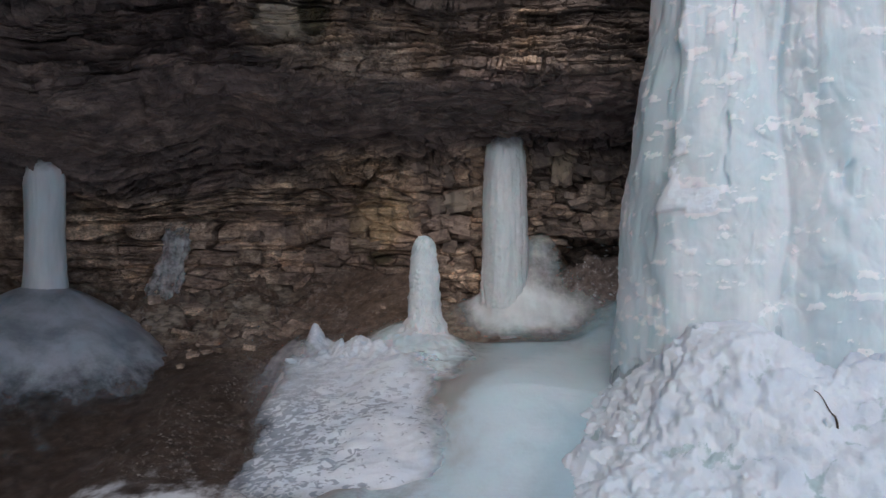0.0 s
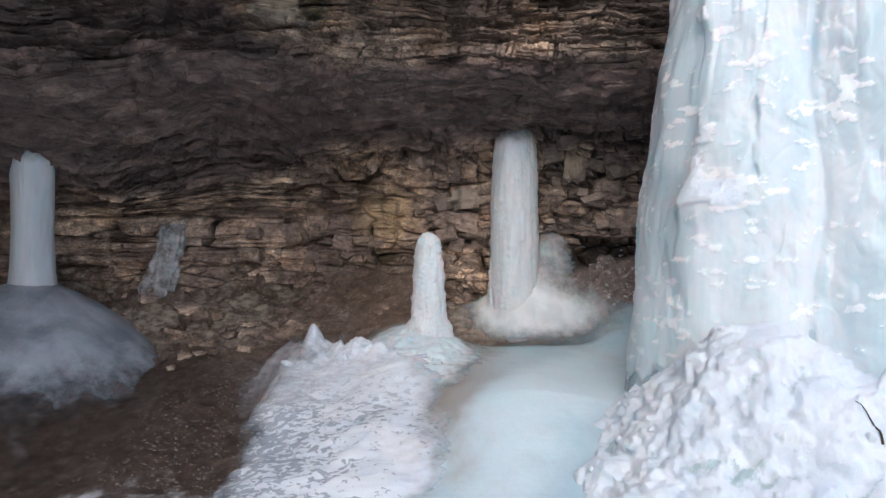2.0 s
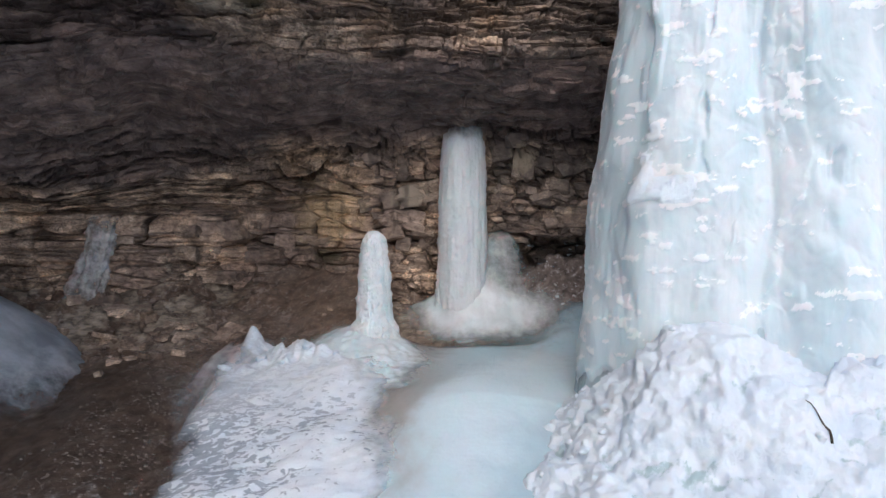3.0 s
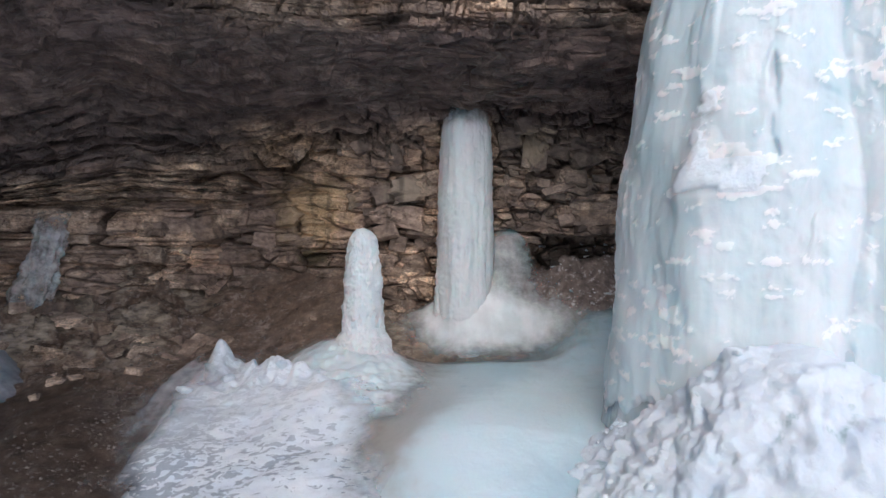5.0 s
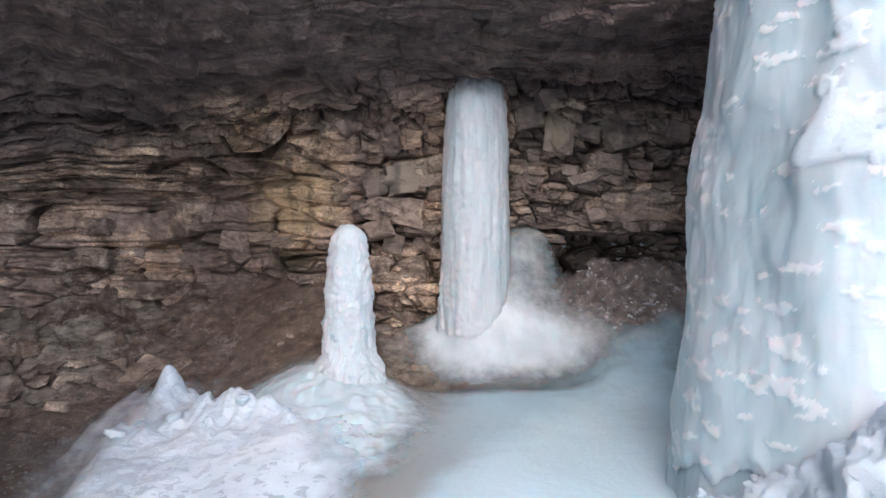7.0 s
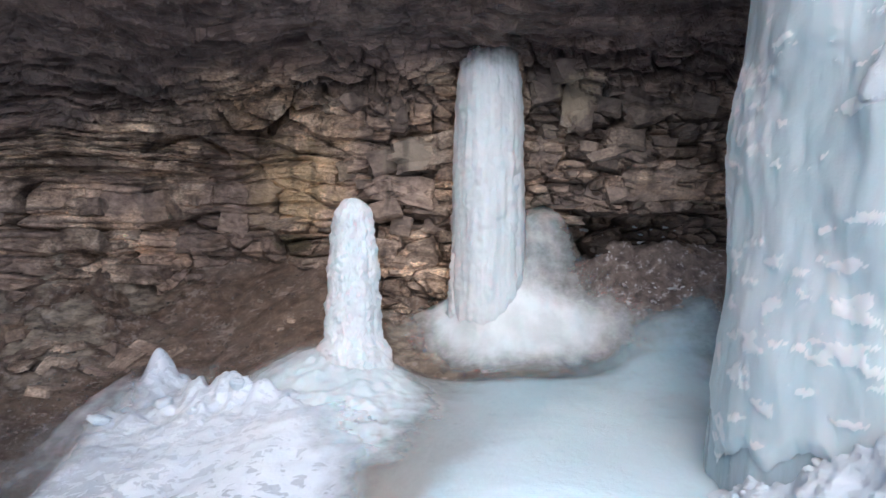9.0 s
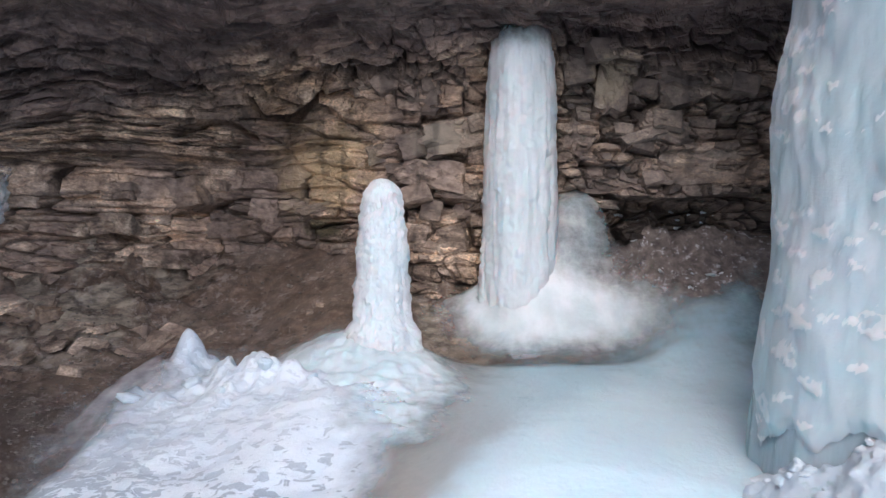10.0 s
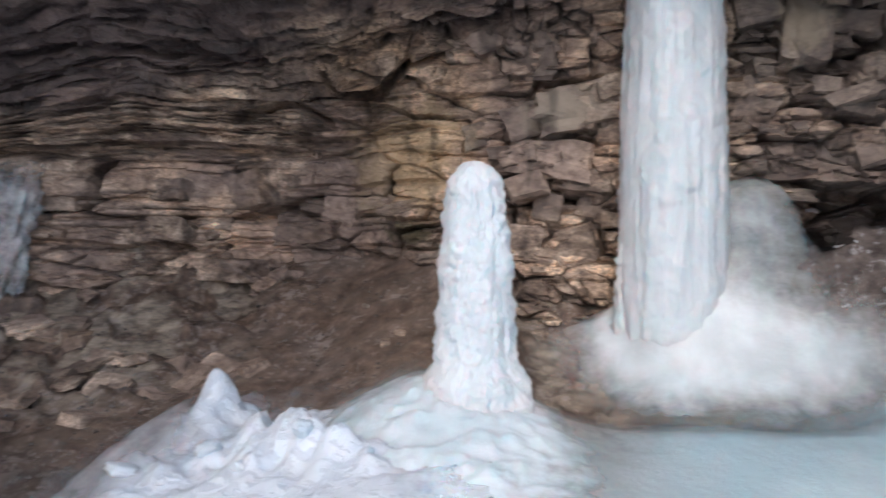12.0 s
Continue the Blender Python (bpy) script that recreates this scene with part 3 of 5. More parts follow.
def cliff_surface(U, S, H, F):
    """Places on the rock, for distance along it, distance up its profile, height and how far out."""
    yw, yl = wall_y(U), lip_y(U)
    Y = yw + (yl - yw) * F - unseen_brow(U) * smooth(7.0, 7.9, H)
    Z = H + sag(U) * smooth(3.2, 4.6, H)
    # joints wander, and beds swell and pinch out
    wu = U + 0.2 * fbm(U * 1.1, S * 1.3, 0.0, 5, 11)
    ws = S + 0.13 * fbm(U * 0.5, S * 0.9, 3.0, 4, 21) + 0.3 * fbm(U * 0.22, S * 0.3, 5.0, 2, 23) + 0.025 * fbm(U * 3.5, S * 3.0, 0.0, 3, 24)
    rng = np.random.RandomState(5)
    thick = np.cumsum(rng.uniform(0.14, 0.55, 70)) - 1.0
    middling = np.cumsum(rng.uniform(0.06, 0.26, 150)) - 1.0
    thin = np.cumsum(0.028 + 0.12 * rng.uniform(0, 1, 330) ** 2.2) - 1.0
    big, jb, tone_big = blocks(wu, ws, thick, (0.35, 1.7), 31, 0.03)
    small, js, tone_small = strata(wu + 0.5 * ws + 0.15 * fbm(U * 4, S * 5, 0, 2, 44), ws + 0.07 * fbm(U * 1.7, S * 1.6, 2.0, 3, 45), thin, 0.42, 41, 0.022)
    beds, jm, tone_beds = strata(wu - 0.3 * ws, ws + 0.08 * fbm(U * 1.3, S * 1.3, 0, 2, 43), middling, 0.7, 143, 0.032)
    lumps, tone_lump = facets(wu * 1.15, ws * 2.0, 46)
    chips, tone_chip = facets(wu * 2.6, ws * 3.8, 47)
    bits, tone_bit = facets(wu * 6.0 + 3, ws * 9.5, 57)
    edge = 0.7 * fbm(U * 0.7, S * 0.9, 0, 3, 51)
    # thin slabs over one end and under the roof, worn massive beds in the middle, shattered stone towards the other end
    slabs = smooth(-1.7, -2.7, U + edge) * smooth(3.45, 3.7, H + 0.1 * edge) * (1 - smooth(4.85, 5.25, H))
    roof = smooth(4.75, 5.2, H + 0.15 * edge) * (1 - smooth(5.75, 6.0, H)) * (1 - slabs)
    lip = smooth(5.75, 6.0, H)
    shatter = np.maximum(smooth(-0.95, -0.55, U + 0.5 * edge), 0.75 * smooth(-1.6, -2.4, U + edge) * smooth(2.9, 2.5, H)) * (1 - roof) * (1 - lip) * (1 - slabs)
    massive = np.clip(1 - slabs - roof - lip - shatter, 0, 1)
    broken = smooth(0.42, 0.62, vnoise(U * 0.8, S * 0.9, S * 0, 58))
    open_joint = 0.25 + 1.2 * smooth(0.4, 0.7, vnoise(U * 1.6, S * 1.9, S * 0, 59))
    bl, jl, tl = shattered(wu * 0.85 + 0.2 * ws, ws * 2.0, 301, True)
    br, jr, tr = shattered(wu * 2.0 + 0.35 * ws, ws * 2.8 - 0.3 * wu, 311)
    sub, jsub, tsub = shattered(wu * 3.6, ws * 5.2 + 0.8 * wu, 321)
    jr, jl, jsub = jr ** 1.7, jl ** 1.7, jsub ** 1.7
    out = slabs * (0.065 * small - 0.12 * js + 0.06 * beds + 0.03 * chips)
    out = out + roof * (0.025 * beds + 0.012 * small - 0.03 * jm - 0.015 * js + 0.08 * lumps + 0.025 * chips)
    out = out + lip * (0.12 * beds - 0.17 * jm + 0.05 * small - 0.08 * js)
    out = out + shatter * (0.16 * br - 0.22 * jr * (0.35 + 0.65 * open_joint) + 0.085 * sub - 0.1 * jsub * broken + 0.05 * beds - 0.08 * jm)
    out = out + massive * (0.13 * bl - 0.16 * jl * open_joint + 0.035 * beds - 0.11 * jm * open_joint * broken + 0.06 * big - 0.09 * jb * open_joint + 0.015 * small * broken - 0.03 * js * broken)
    out = out + 0.045 * lumps * (massive + shatter) + (0.012 + 0.035 * broken) * chips * (1 - 0.6 * slabs) + 0.009 * bits
    out = out + 0.2 * fbm(U * 0.75, S * 0.9, 1.0, 3, 61) + 0.008 * fbm(U * 9, S * 13, 2.0, 3, 71)
    # deep undercuts below the beds that stand out most: along, height, half length, half width, depth, slope
    for x0, z0, half, wide, deep, slope in ((-0.1, 3.02, 0.45, 0.06, 0.25, -0.05), (0.1, 3.55, 0.35, 0.045, 0.2, -0.1), (-3.2, 3.02, 0.3, 0.04, 0.18, 0.35), (-4.0, 2.2, 0.6, 0.035, 0.2, -0.08), (-2.9, 2.95, 0.4, 0.03, 0.16, -0.3), (2.6, 4.15, 0.5, 0.04, 0.2, -0.25), (2.2, 4.98, 0.6, 0.05, 0.22, 0.05)):
        off = (H - z0 - slope * (U - x0) - 0.06 * fbm(U * 2.0, S * 0, 0, 3, 401 + int(abs(x0) * 10))) / wide
        out = out - deep * np.clip(1.3 - np.abs(off), 0, 1) * smooth(1.0, 0.6, np.abs(U - x0) / half)
    # a lens of stone that bulges out over a dark curved gap, and an arched gap beside it
    lens = np.hypot((U + 2.12) / 0.46, (H - 4.5) / 0.19) + 0.15 * fbm(U * 4, S * 4, 0, 3, 411)
    out = out + 0.17 * smooth(1.05, 0.75, lens)
    for x0, z0, bow, half, wide, deep, seed in ((-2.12, 4.27, 0.75, 0.6, 0.06, 0.4, 412), (-3.1, 4.17, -0.75, 0.62, 0.045, 0.34, 413)):
        off = (H - z0 - bow * (U - x0) ** 2 - 0.04 * fbm(U * 4.0, S * 0, 0, 3, seed)) / wide
        out = out - deep * np.clip(1.3 - np.abs(off), 0, 1) * smooth(1.0, 0.7, np.abs(U - x0) / half)
    # long open cracks between beds
    for z0, x0, x1, wide, deep, seed in ((3.58, -8, -2.7, 0.05, 0.22, 82), (2.55, -8, -3.2, 0.035, 0.16, 83), (3.75, -3.2, -1.4, 0.045, 0.2, 89), (2.95, -0.6, 0.7, 0.035, 0.14, 84), (3.3, -3.4, -1.2, 0.03, 0.1, 85), (4.7, -7, 4, 0.04, 0.12, 86), (4.05, -0.6, 3.8, 0.03, 0.12, 87), (3.1, 1.2, 5.0, 0.05, 0.3, 88)):
        line = z0 + 0.16 * fbm(U * 0.7, U * 0, 0, 3, seed)
        out = out - deep * np.clip(1.4 - np.abs(H - line) / wide, 0, 1) * smooth(x0 - 0.2, x0 + 0.5, U) * smooth(x1 + 0.2, x1 - 0.5, U)
    # a ledge with a hollow under it
    hollow = smooth(0.9, 1.8, U) * smooth(2.0, 2.35, H) * (1 - smooth(2.95, 3.06, H + 0.05 * fbm(U * 2, S * 0, 0, 2, 81)))
    out = out - 0.5 * hollow
    # roof tone is lifted at both ends, in place of light missing there
    tone = slabs * (0.7 * tone_small + 0.1 - 0.25 * js) + roof * (0.3 * tone_beds + 0.3 + 0.15 * smooth(1.2, 2.2, U) + 0.08 * smooth(-2.5, -3.5, U)) + lip * (0.8 * tone_beds - 0.2 * jm)
    tone = tone + shatter * (0.45 * tr + 0.3 * tsub + 0.15 - 0.4 * np.maximum(jr, broken * jsub)) + massive * (0.4 * tl + 0.25 * tone_beds + 0.24 - 0.35 * np.maximum(jl, jm) * open_joint)
    tone = tone + 0.12 * (tone_chip - 0.5) + 0.08 * (tone_lump - 0.5)
    tone = tone + 0.15 * (massive + 0.5 * shatter) * np.exp(-((U + 1.7) / 0.9) ** 2) * smooth(2.6, 3.0, H)
    return Y, Z, out, tone


def displaced(U, S, H, F, step):
    Y, Z, out, tone = cliff_surface(U, S, H, F)
    gy, gz = np.gradient(Y, axis=1), np.gradient(Z, axis=1)
    size = np.maximum(np.hypot(gy, gz), 1e-6)
    ny, nz = -gz / size, gy / size
    return Y + ny * out, Z + nz * out, tone


_arc, _h, _f = even([(z, f * -2.6) for z, f in PROFILE], 0.017)
_f = _f / -2.6
_pick = np.concatenate([np.arange(0, 80, 4), np.arange(80, 610), np.arange(610, len(_arc), 8)])
_pick = _pick[_pick < len(_arc)]
_s, _h, _f = _arc[_pick], _h[_pick], _f[_pick]
_u = np.concatenate([np.arange(-30, -10.6, 0.5), np.arange(-10.6, -8.2, 0.06), np.arange(-8.2, 4.2, 0.017), np.arange(4.2, 30.2, 0.25)])
U, S = np.meshgrid(_u, _s, indexing="ij")
H, F = np.meshgrid(_u, _h, indexing="ij")[1], np.meshgrid(_u, _f, indexing="ij")[1]
Yc, Zc, tone = displaced(U, S, H, F, 0.02)
# the top of the cliff runs back level
Uc = np.concatenate([U, U[:, -1:], U[:, -1:]], 1)
Yc = np.concatenate([Yc, Yc[:, -1:] + 4, Yc[:, -1:] + 40], 1)
Zc = np.concatenate([Zc, Zc[:, -1:] + 0.6, Zc[:, -1:] + 1.5], 1)
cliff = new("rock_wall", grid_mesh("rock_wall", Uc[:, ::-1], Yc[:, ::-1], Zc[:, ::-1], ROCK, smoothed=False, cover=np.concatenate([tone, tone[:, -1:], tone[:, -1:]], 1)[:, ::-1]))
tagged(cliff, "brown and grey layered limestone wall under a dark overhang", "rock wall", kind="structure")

# ---- ground ----
drop_left = curve([(-0.4, 2.6), (0, 2.15), (0.4, 1.9), (1, 1.6), (2, 1.32), (3, 1.0), (4.5, 0.46), (6, 0.15), (8, 0.0), (60, -0.5)])
drop_right = curve([(-0.4, 2.3), (0, 1.85), (0.5, 1.42), (1, 1.1), (2, 1.0), (3, 0.92), (4.5, 0.78), (6, 0.4), (8, 0.0), (60, -0.5)])


def ground_z(x, y):
    d = wall_y(x) - y
    w = smooth(-1.0, 0.6, x)
    z = drop_left(d) * (1 - w) + drop_right(d) * w
    z = z - 0.3 * smooth(-3.9, -5.2, x) * smooth(0.4, 1.6, d)
    z = z + 0.3 * smooth(-3.5, -2.9, x) * smooth(-0.4, -1.0, x) * smooth(1.9, 0.4, d)
    z = z + smooth(2.0, 2.8, x) * smooth(2.0, 0.6, d) * 0.35
    return z


def ground_rough(x, y):
    near = smooth(3.2, 0.5, wall_y(x) - y)
    near = near * (1 - smooth(0.4, 1.4, x) * smooth(0.35, 0.7, wall_y(x) - y))
    near = near * (1 - 0.7 * smooth(-3.5, -2.9, x) * smooth(-0.3, -0.9, x))
    return 0.05 * fbm(x * 1.2, y * 1.2, 0, 4, 91) + 0.02 * fbm(x * 7, y * 7, 0, 3, 92) + near * (0.12 * fbm(x * 2.2, y * 3.0, 0, 4, 93) + (0.09 + 0.08 * smooth(-2.6, -3.4, x)) * facets(x * 2.4, y * 3.2, 94)[0] + 0.035 * facets(x * 6.5, y * 7.5, 95)[0])


_far = np.array([60, 120, 300, 800, 2500.0])
_gx = np.concatenate([-_far[::-1], np.arange(-30, -8, 0.6), np.arange(-8, 4, 0.05), np.arange(4, 30, 0.6), _far])
_gy = np.concatenate([-_far[::-1], np.arange(-30, 6, 0.6), np.arange(6, 15.6, 0.05), [17, 20, 30], _far])
GX, GY = np.meshgrid(_gx, _gy, indexing="ij")
GZ = ground_z(np.clip(GX, -30, 30), np.clip(GY, -40, 15.4)) + ground_rough(GX, GY)
ground = new("ground", grid_mesh("ground", GX, GY, GZ, SOIL))
tagged(ground, "dark brown wet soil slope with frost and grit", "ground", kind="structure")


def laid(name, x0, x1, y0, y1, step, thickness, material, soft=0.12, fade=None, relief=None, thin=None, over=None):
    """A sheet laid on the ground whose thickness runs out to nothing at its edge."""
    X, Y = np.meshgrid(np.arange(x0, x1, step), np.arange(y0, y1, step), indexing="ij")
    T = thickness(X, Y)
    Z = ground_z(X, Y) + T + (0.0 if over is None else np.maximum(over(X, Y), 0) + 0.006)
    if relief is not None:
        # lumps stand out square to the slope
        gx, gy = np.gradient(Z, step, step)
        k = relief(X, Y, Z) / np.sqrt(1 + gx * gx + gy * gy)
        X, Y, Z = X - gx * k, Y - gy * k, Z + k
    cover = np.clip(T / soft, -1, 1) * (1.0 if fade is None else fade(X, Y)) - (0.0 if thin is None else thin(X, Y))
    return grid_mesh(name, X, Y, Z, material, keep=T > -0.06, cover=cover)


# ---- ice sheet ----
def sheet_thickness(x, y):
    far = 13.4 + 0.12 * (x - 1)
    left = -2.3 + 0.10 * (y - 10) ** 2 * (y > 10) * 0.6 - 0.06 * (10 - y)
    right = 3.9
    edge = np.minimum(np.minimum((x - left) / 1.3, (right - x) / 1.2), np.minimum((far - y) / 1.1, (y - 3.6) / 2.0))
    edge = edge + 0.3 * fbm(x * 0.8, y * 0.8, 0, 4, 101)
    swell = 0.16 * np.exp(-(((x - 0.9) / 0.9) ** 2 + ((y - 9.6) / 1.6) ** 2))
    return np.clip(edge, -0.5, 0.7) * 0.16 + swell * smooth(-0.1, 0.4, edge) + 0.012 * fbm(x * 2, y * 2, 0, 3, 102)


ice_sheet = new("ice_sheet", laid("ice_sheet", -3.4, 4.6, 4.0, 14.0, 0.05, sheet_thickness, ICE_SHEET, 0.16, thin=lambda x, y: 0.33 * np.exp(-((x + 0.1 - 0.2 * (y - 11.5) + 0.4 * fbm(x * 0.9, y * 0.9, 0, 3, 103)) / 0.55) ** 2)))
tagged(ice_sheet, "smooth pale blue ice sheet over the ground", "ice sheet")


# ---- worn snow mound ----
def mound_thickness(x, y):
    cx = -1.75 + 0.12 * (10 - y)
    e = 1 - ((x - cx) / np.where(x < cx, 1.55 + 0.5 * smooth(9.6, 11.2, y), 2.6)) ** 2 - ((y - 10.2) / np.where(y < 10.2, 3.2, 2.05)) ** 2 + 0.35 * fbm(x * 1.2, y * 1.2, 0, 4, 111)
    z = 0.36 * np.clip(e, -0.3, 1) ** 1.0
    crest = smooth(10.9, 11.6, y) * smooth(0.15, 0.45, e)
    d1, d2, own = cellular(x * 4.0, y * 4.0, 112)
    z = z + crest * (0.12 * np.clip(0.75 - d1, 0, 1) * (0.4 + own) + 0.05 * fbm(x * 9, y * 9, 0, 3, 113))
    # a low ridge of frozen rubble along the back, with a few sharp heads
    ridge = 1 - ((x + 2.75 + 0.5 * (y - 12.0)) / 0.95) ** 2 - ((y - 11.95) / 0.55) ** 2 + 0.35 * fbm(x * 2.2, y * 2.2, 0, 4, 116)
    z = np.maximum(z, 0.17 * np.clip(ridge, -0.3, 1) + 0.05 * fbm(x * 6, y * 6, 0, 3, 117) * smooth(0, 0.4, ridge))
    z = z + 0.06 * smooth(10.8, 11.7, y) * smooth(0.0, 0.12, z)
    for hx, hy, tall, wide in ((-2.5, 12.1, 0.36, 0.17), (-2.05, 11.75, 0.2, 0.13), (-1.7, 11.65, 0.22, 0.16), (-2.95, 11.7, 0.12, 0.14), (-1.3, 11.5, 0.14, 0.14)):
        z = z + tall * np.exp(-(np.hypot(x - hx, (y - hy) * 0.9) / wide * (1 + 0.6 * fbm(x * 6, y * 6, 0, 4, 118))) ** 1.6) * smooth(-0.1, 0.1, z)
    f1, f2, mine = cellular(x * 9, y * 9, 119)
    rough = smooth(0.02, 0.15, z) * (0.03 * np.clip(0.8 - f1, 0, 1) * mine + 0.018 * fbm(x * 13, y * 13, 0, 3, 120)) * smooth(10.2, 11.4, y)
    return z + rough + 0.016 * fbm(x * 3.0, y * 8, 0, 4, 114) * smooth(0, 0.3, e)


snow_mound = new("snow_mound", laid("snow_mound", -4.2, 0.8, 6.4, 12.8, 0.025, mound_thickness, CRUST, 0.16, thin=lambda x, y: 1.3 * smooth(-1.15, 0.3, x - 0.08 * (10 - y) + 0.55 * fbm(x * 1.5, y * 1.1, 0, 4, 115)) + 0.95 * smooth(-2.3, -2.9, x + 0.06 * (11.5 - y) + 0.3 * fbm(x * 1.5, y * 1.5, 0, 3, 119)) * smooth(7.6, 9.0, y) + 0.5 * smooth(-1.9, -2.5, x) * smooth(11.2, 11.8, y) * (1 - np.exp(-((x + 2.47) / 0.22) ** 2 - ((y - 12.1) / 0.3) ** 2))))
tagged(snow_mound, "wind-worn snow crust mound with bare grey ice patches", "snow mound")


def film_thickness(x, y):
    """A thin glaze that runs down beside the mound."""
    f = np.clip((12.5 - y) / 2.6, 0, 1)
    across = (x + 2.66 + 0.2 * f) / 0.56
    flow = fbm(across * 3.0 + 0.6 * fbm(x, y, 0, 2, 127), y * 0.7, 0, 4, 128)
    return (0.16 - 0.08 * f) * np.exp(-across ** 2) * smooth(13.1, 12.0, y) * smooth(10.1, 11.2, y) - 0.018 + 0.07 * flow


ice_film = new("ice_film", laid("ice_film", -4.8, -0.9, 8.6, 13.0, 0.04, film_thickness, ICE_FILM, 0.19, over=lambda x, y: ground_rough(x, y) + 0.02))
tagged(ice_film, "thin cloudy grey ice film over the slope's foot", "ice film")


# ---- ice that stands up: turned shapes with flutes and knobs ----
def turned(name, at, profile, material, around=96, step=0.03, flutes=0.05, knobs=0.0, seed=0, lean=(0, 0), squash=1.0, smoothed=True, cover=None):
    """A solid of revolution about an upright axis at `at`, roughened. profile: (height, radius)."""
    h, r = zip(*profile)
    zs = np.append(np.arange(h[0], h[-1], step), h[-1])
    rs = np.interp(zs, h, r)
    T, Z = np.meshgrid(np.linspace(0, 2 * math.pi, around, endpoint=False), zs, indexing="ij")
    R = np.interp(Z, h, r)
    c, s = np.cos(T), np.sin(T)
    k = 1.0 / max(rs.max(), 0.05)
    R = R * (1 + flutes * fbm(c * 3.2, s * 3.2, Z * 0.35 * k, 4, seed) + 0.5 * flutes * fbm(c * 9, s * 9, Z * 1.0, 2, seed + 5))
    if knobs:
        px, py = R * c + 0.12 * fbm(c * 3, s * 3, Z * 4, 3, seed + 27), R * s + 0.12 * fbm(c * 3, s * 3, Z * 4, 3, seed + 37)
        tip = smooth(0.0, 0.06, R)
        R = R + tip * knobs * (1.2 * cells3(px * 8 + seed, py * 8, Z * 8, seed + 7) + 0.9 * cells3(px * 15, py * 15 + seed, Z * 17, seed + 17) - 0.5)
        R = R + tip * knobs * 1.6 * fbm(c * 2.5, s * 2.5, Z * 5, 3, seed + 47)
    f = (Z - h[0]) / (h[-1] - h[0])
    X, Y = at[0] + R * c + lean[0] * f, at[1] + R * s * squash + lean[1] * f
    return grid_mesh(name, X, Y, Z + at[2], material, closed=True, smoothed=smoothed, cover=None if cover is None else cover(Z))


# stalagmite
stalagmite = empty("ice_stalagmite", (-0.58, 12.3, 1.1))
tagged(stalagmite, "knobbly white ice stalagmite with a rounded tip", "ice stalagmite")


def local(me, thing):
    """Moves a mesh made in the world's place under its thing's own place."""
    me.transform(thing.matrix_basis.inverted())
    return me


part("spike", local(turned("spike", (-0.58, 12.3, 0), [(0.9, 0.56), (1.25, 0.47), (1.45, 0.4), (1.6, 0.35), (1.68, 0.3), (1.95, 0.278), (2.3, 0.255), (2.6, 0.235), (2.85, 0.205), (3.0, 0.18), (3.09, 0.135), (3.14, 0.06), (3.155, 0.0)], ICE_KNOBBLY, 260, 0.009, 0.09, 0.022, 3), stalagmite), stalagmite)


def stal_skirt(x, y):
    r = np.hypot((x + 0.78) / np.where(x > -0.78, 1.2, 1.4), (y - 11.65) / np.where(y > 11.65, 1.15, 1.9))
    r = r + 0.12 * fbm(x * 1.6, y * 1.6, 0, 4, 121)
    d1, d2, own = cellular(x * 5.5, y * 5.5, 122)
    e1, e2, mine = cellular(x * 11, y * 11, 124)
    return 0.08 * np.exp(-(np.hypot(x + 0.6, y - 12.1) / 0.6) ** 2) + 0.09 * smooth(1.2, 0.4, r) + 0.02 * smooth(1.0, 0.5, r) * fbm(x * 2.5, y * 9, 0, 4, 126) - 0.012 + smooth(1.0, 0.3, r) * (0.045 * np.clip(1 - d1 * d1 * 1.6, 0, 1) * own + 0.035 * np.clip(1 - e1 * e1 * 1.6, 0, 1) * mine)


part("ice_apron", local(laid("ice_apron", -2.9, 1.2, 9.4, 13.9, 0.028, stal_skirt, ICE_APRON, 0.15, over=sheet_thickness), stalagmite), stalagmite, "frosted spreading ice apron")

# column that joins floor and overhang
column = empty("ice_column", (0.97, 13.6, 1.2))
tagged(column, "tall milky fluted ice column from floor to overhang", "ice column", "ice columns under the overhang")
part("shaft", local(turned("shaft", (0.95, 13.6, 0), [(0.7, 0.4), (1.5, 0.44), (1.8, 0.45), (2.1, 0.45), (2.6, 0.44), (3.4, 0.44), (4.2, 0.425), (4.7, 0.4), (5.1, 0.345), (5.5, 0.3), (6.0, 0.27)], ICE_SHAFT, 200, 0.02, 0.06, 0.012, 13, (0.04, 0), cover=lambda z: 1.15 - 1.08 * smooth(4.35, 5.25, z)), column), column)
part("side_icicle", local(turned("side_icicle", (0.54, 13.5, 0), [(1.5, 0.12), (2.0, 0.075), (2.6, 0.06), (3.4, 0.07), (4.1, 0.06), (4.6, 0.05), (5.0, 0.02)], ICE_COLUMN, 40, 0.02, 0.35, 0.03, 17, (0.14, 0.06)), column), column)


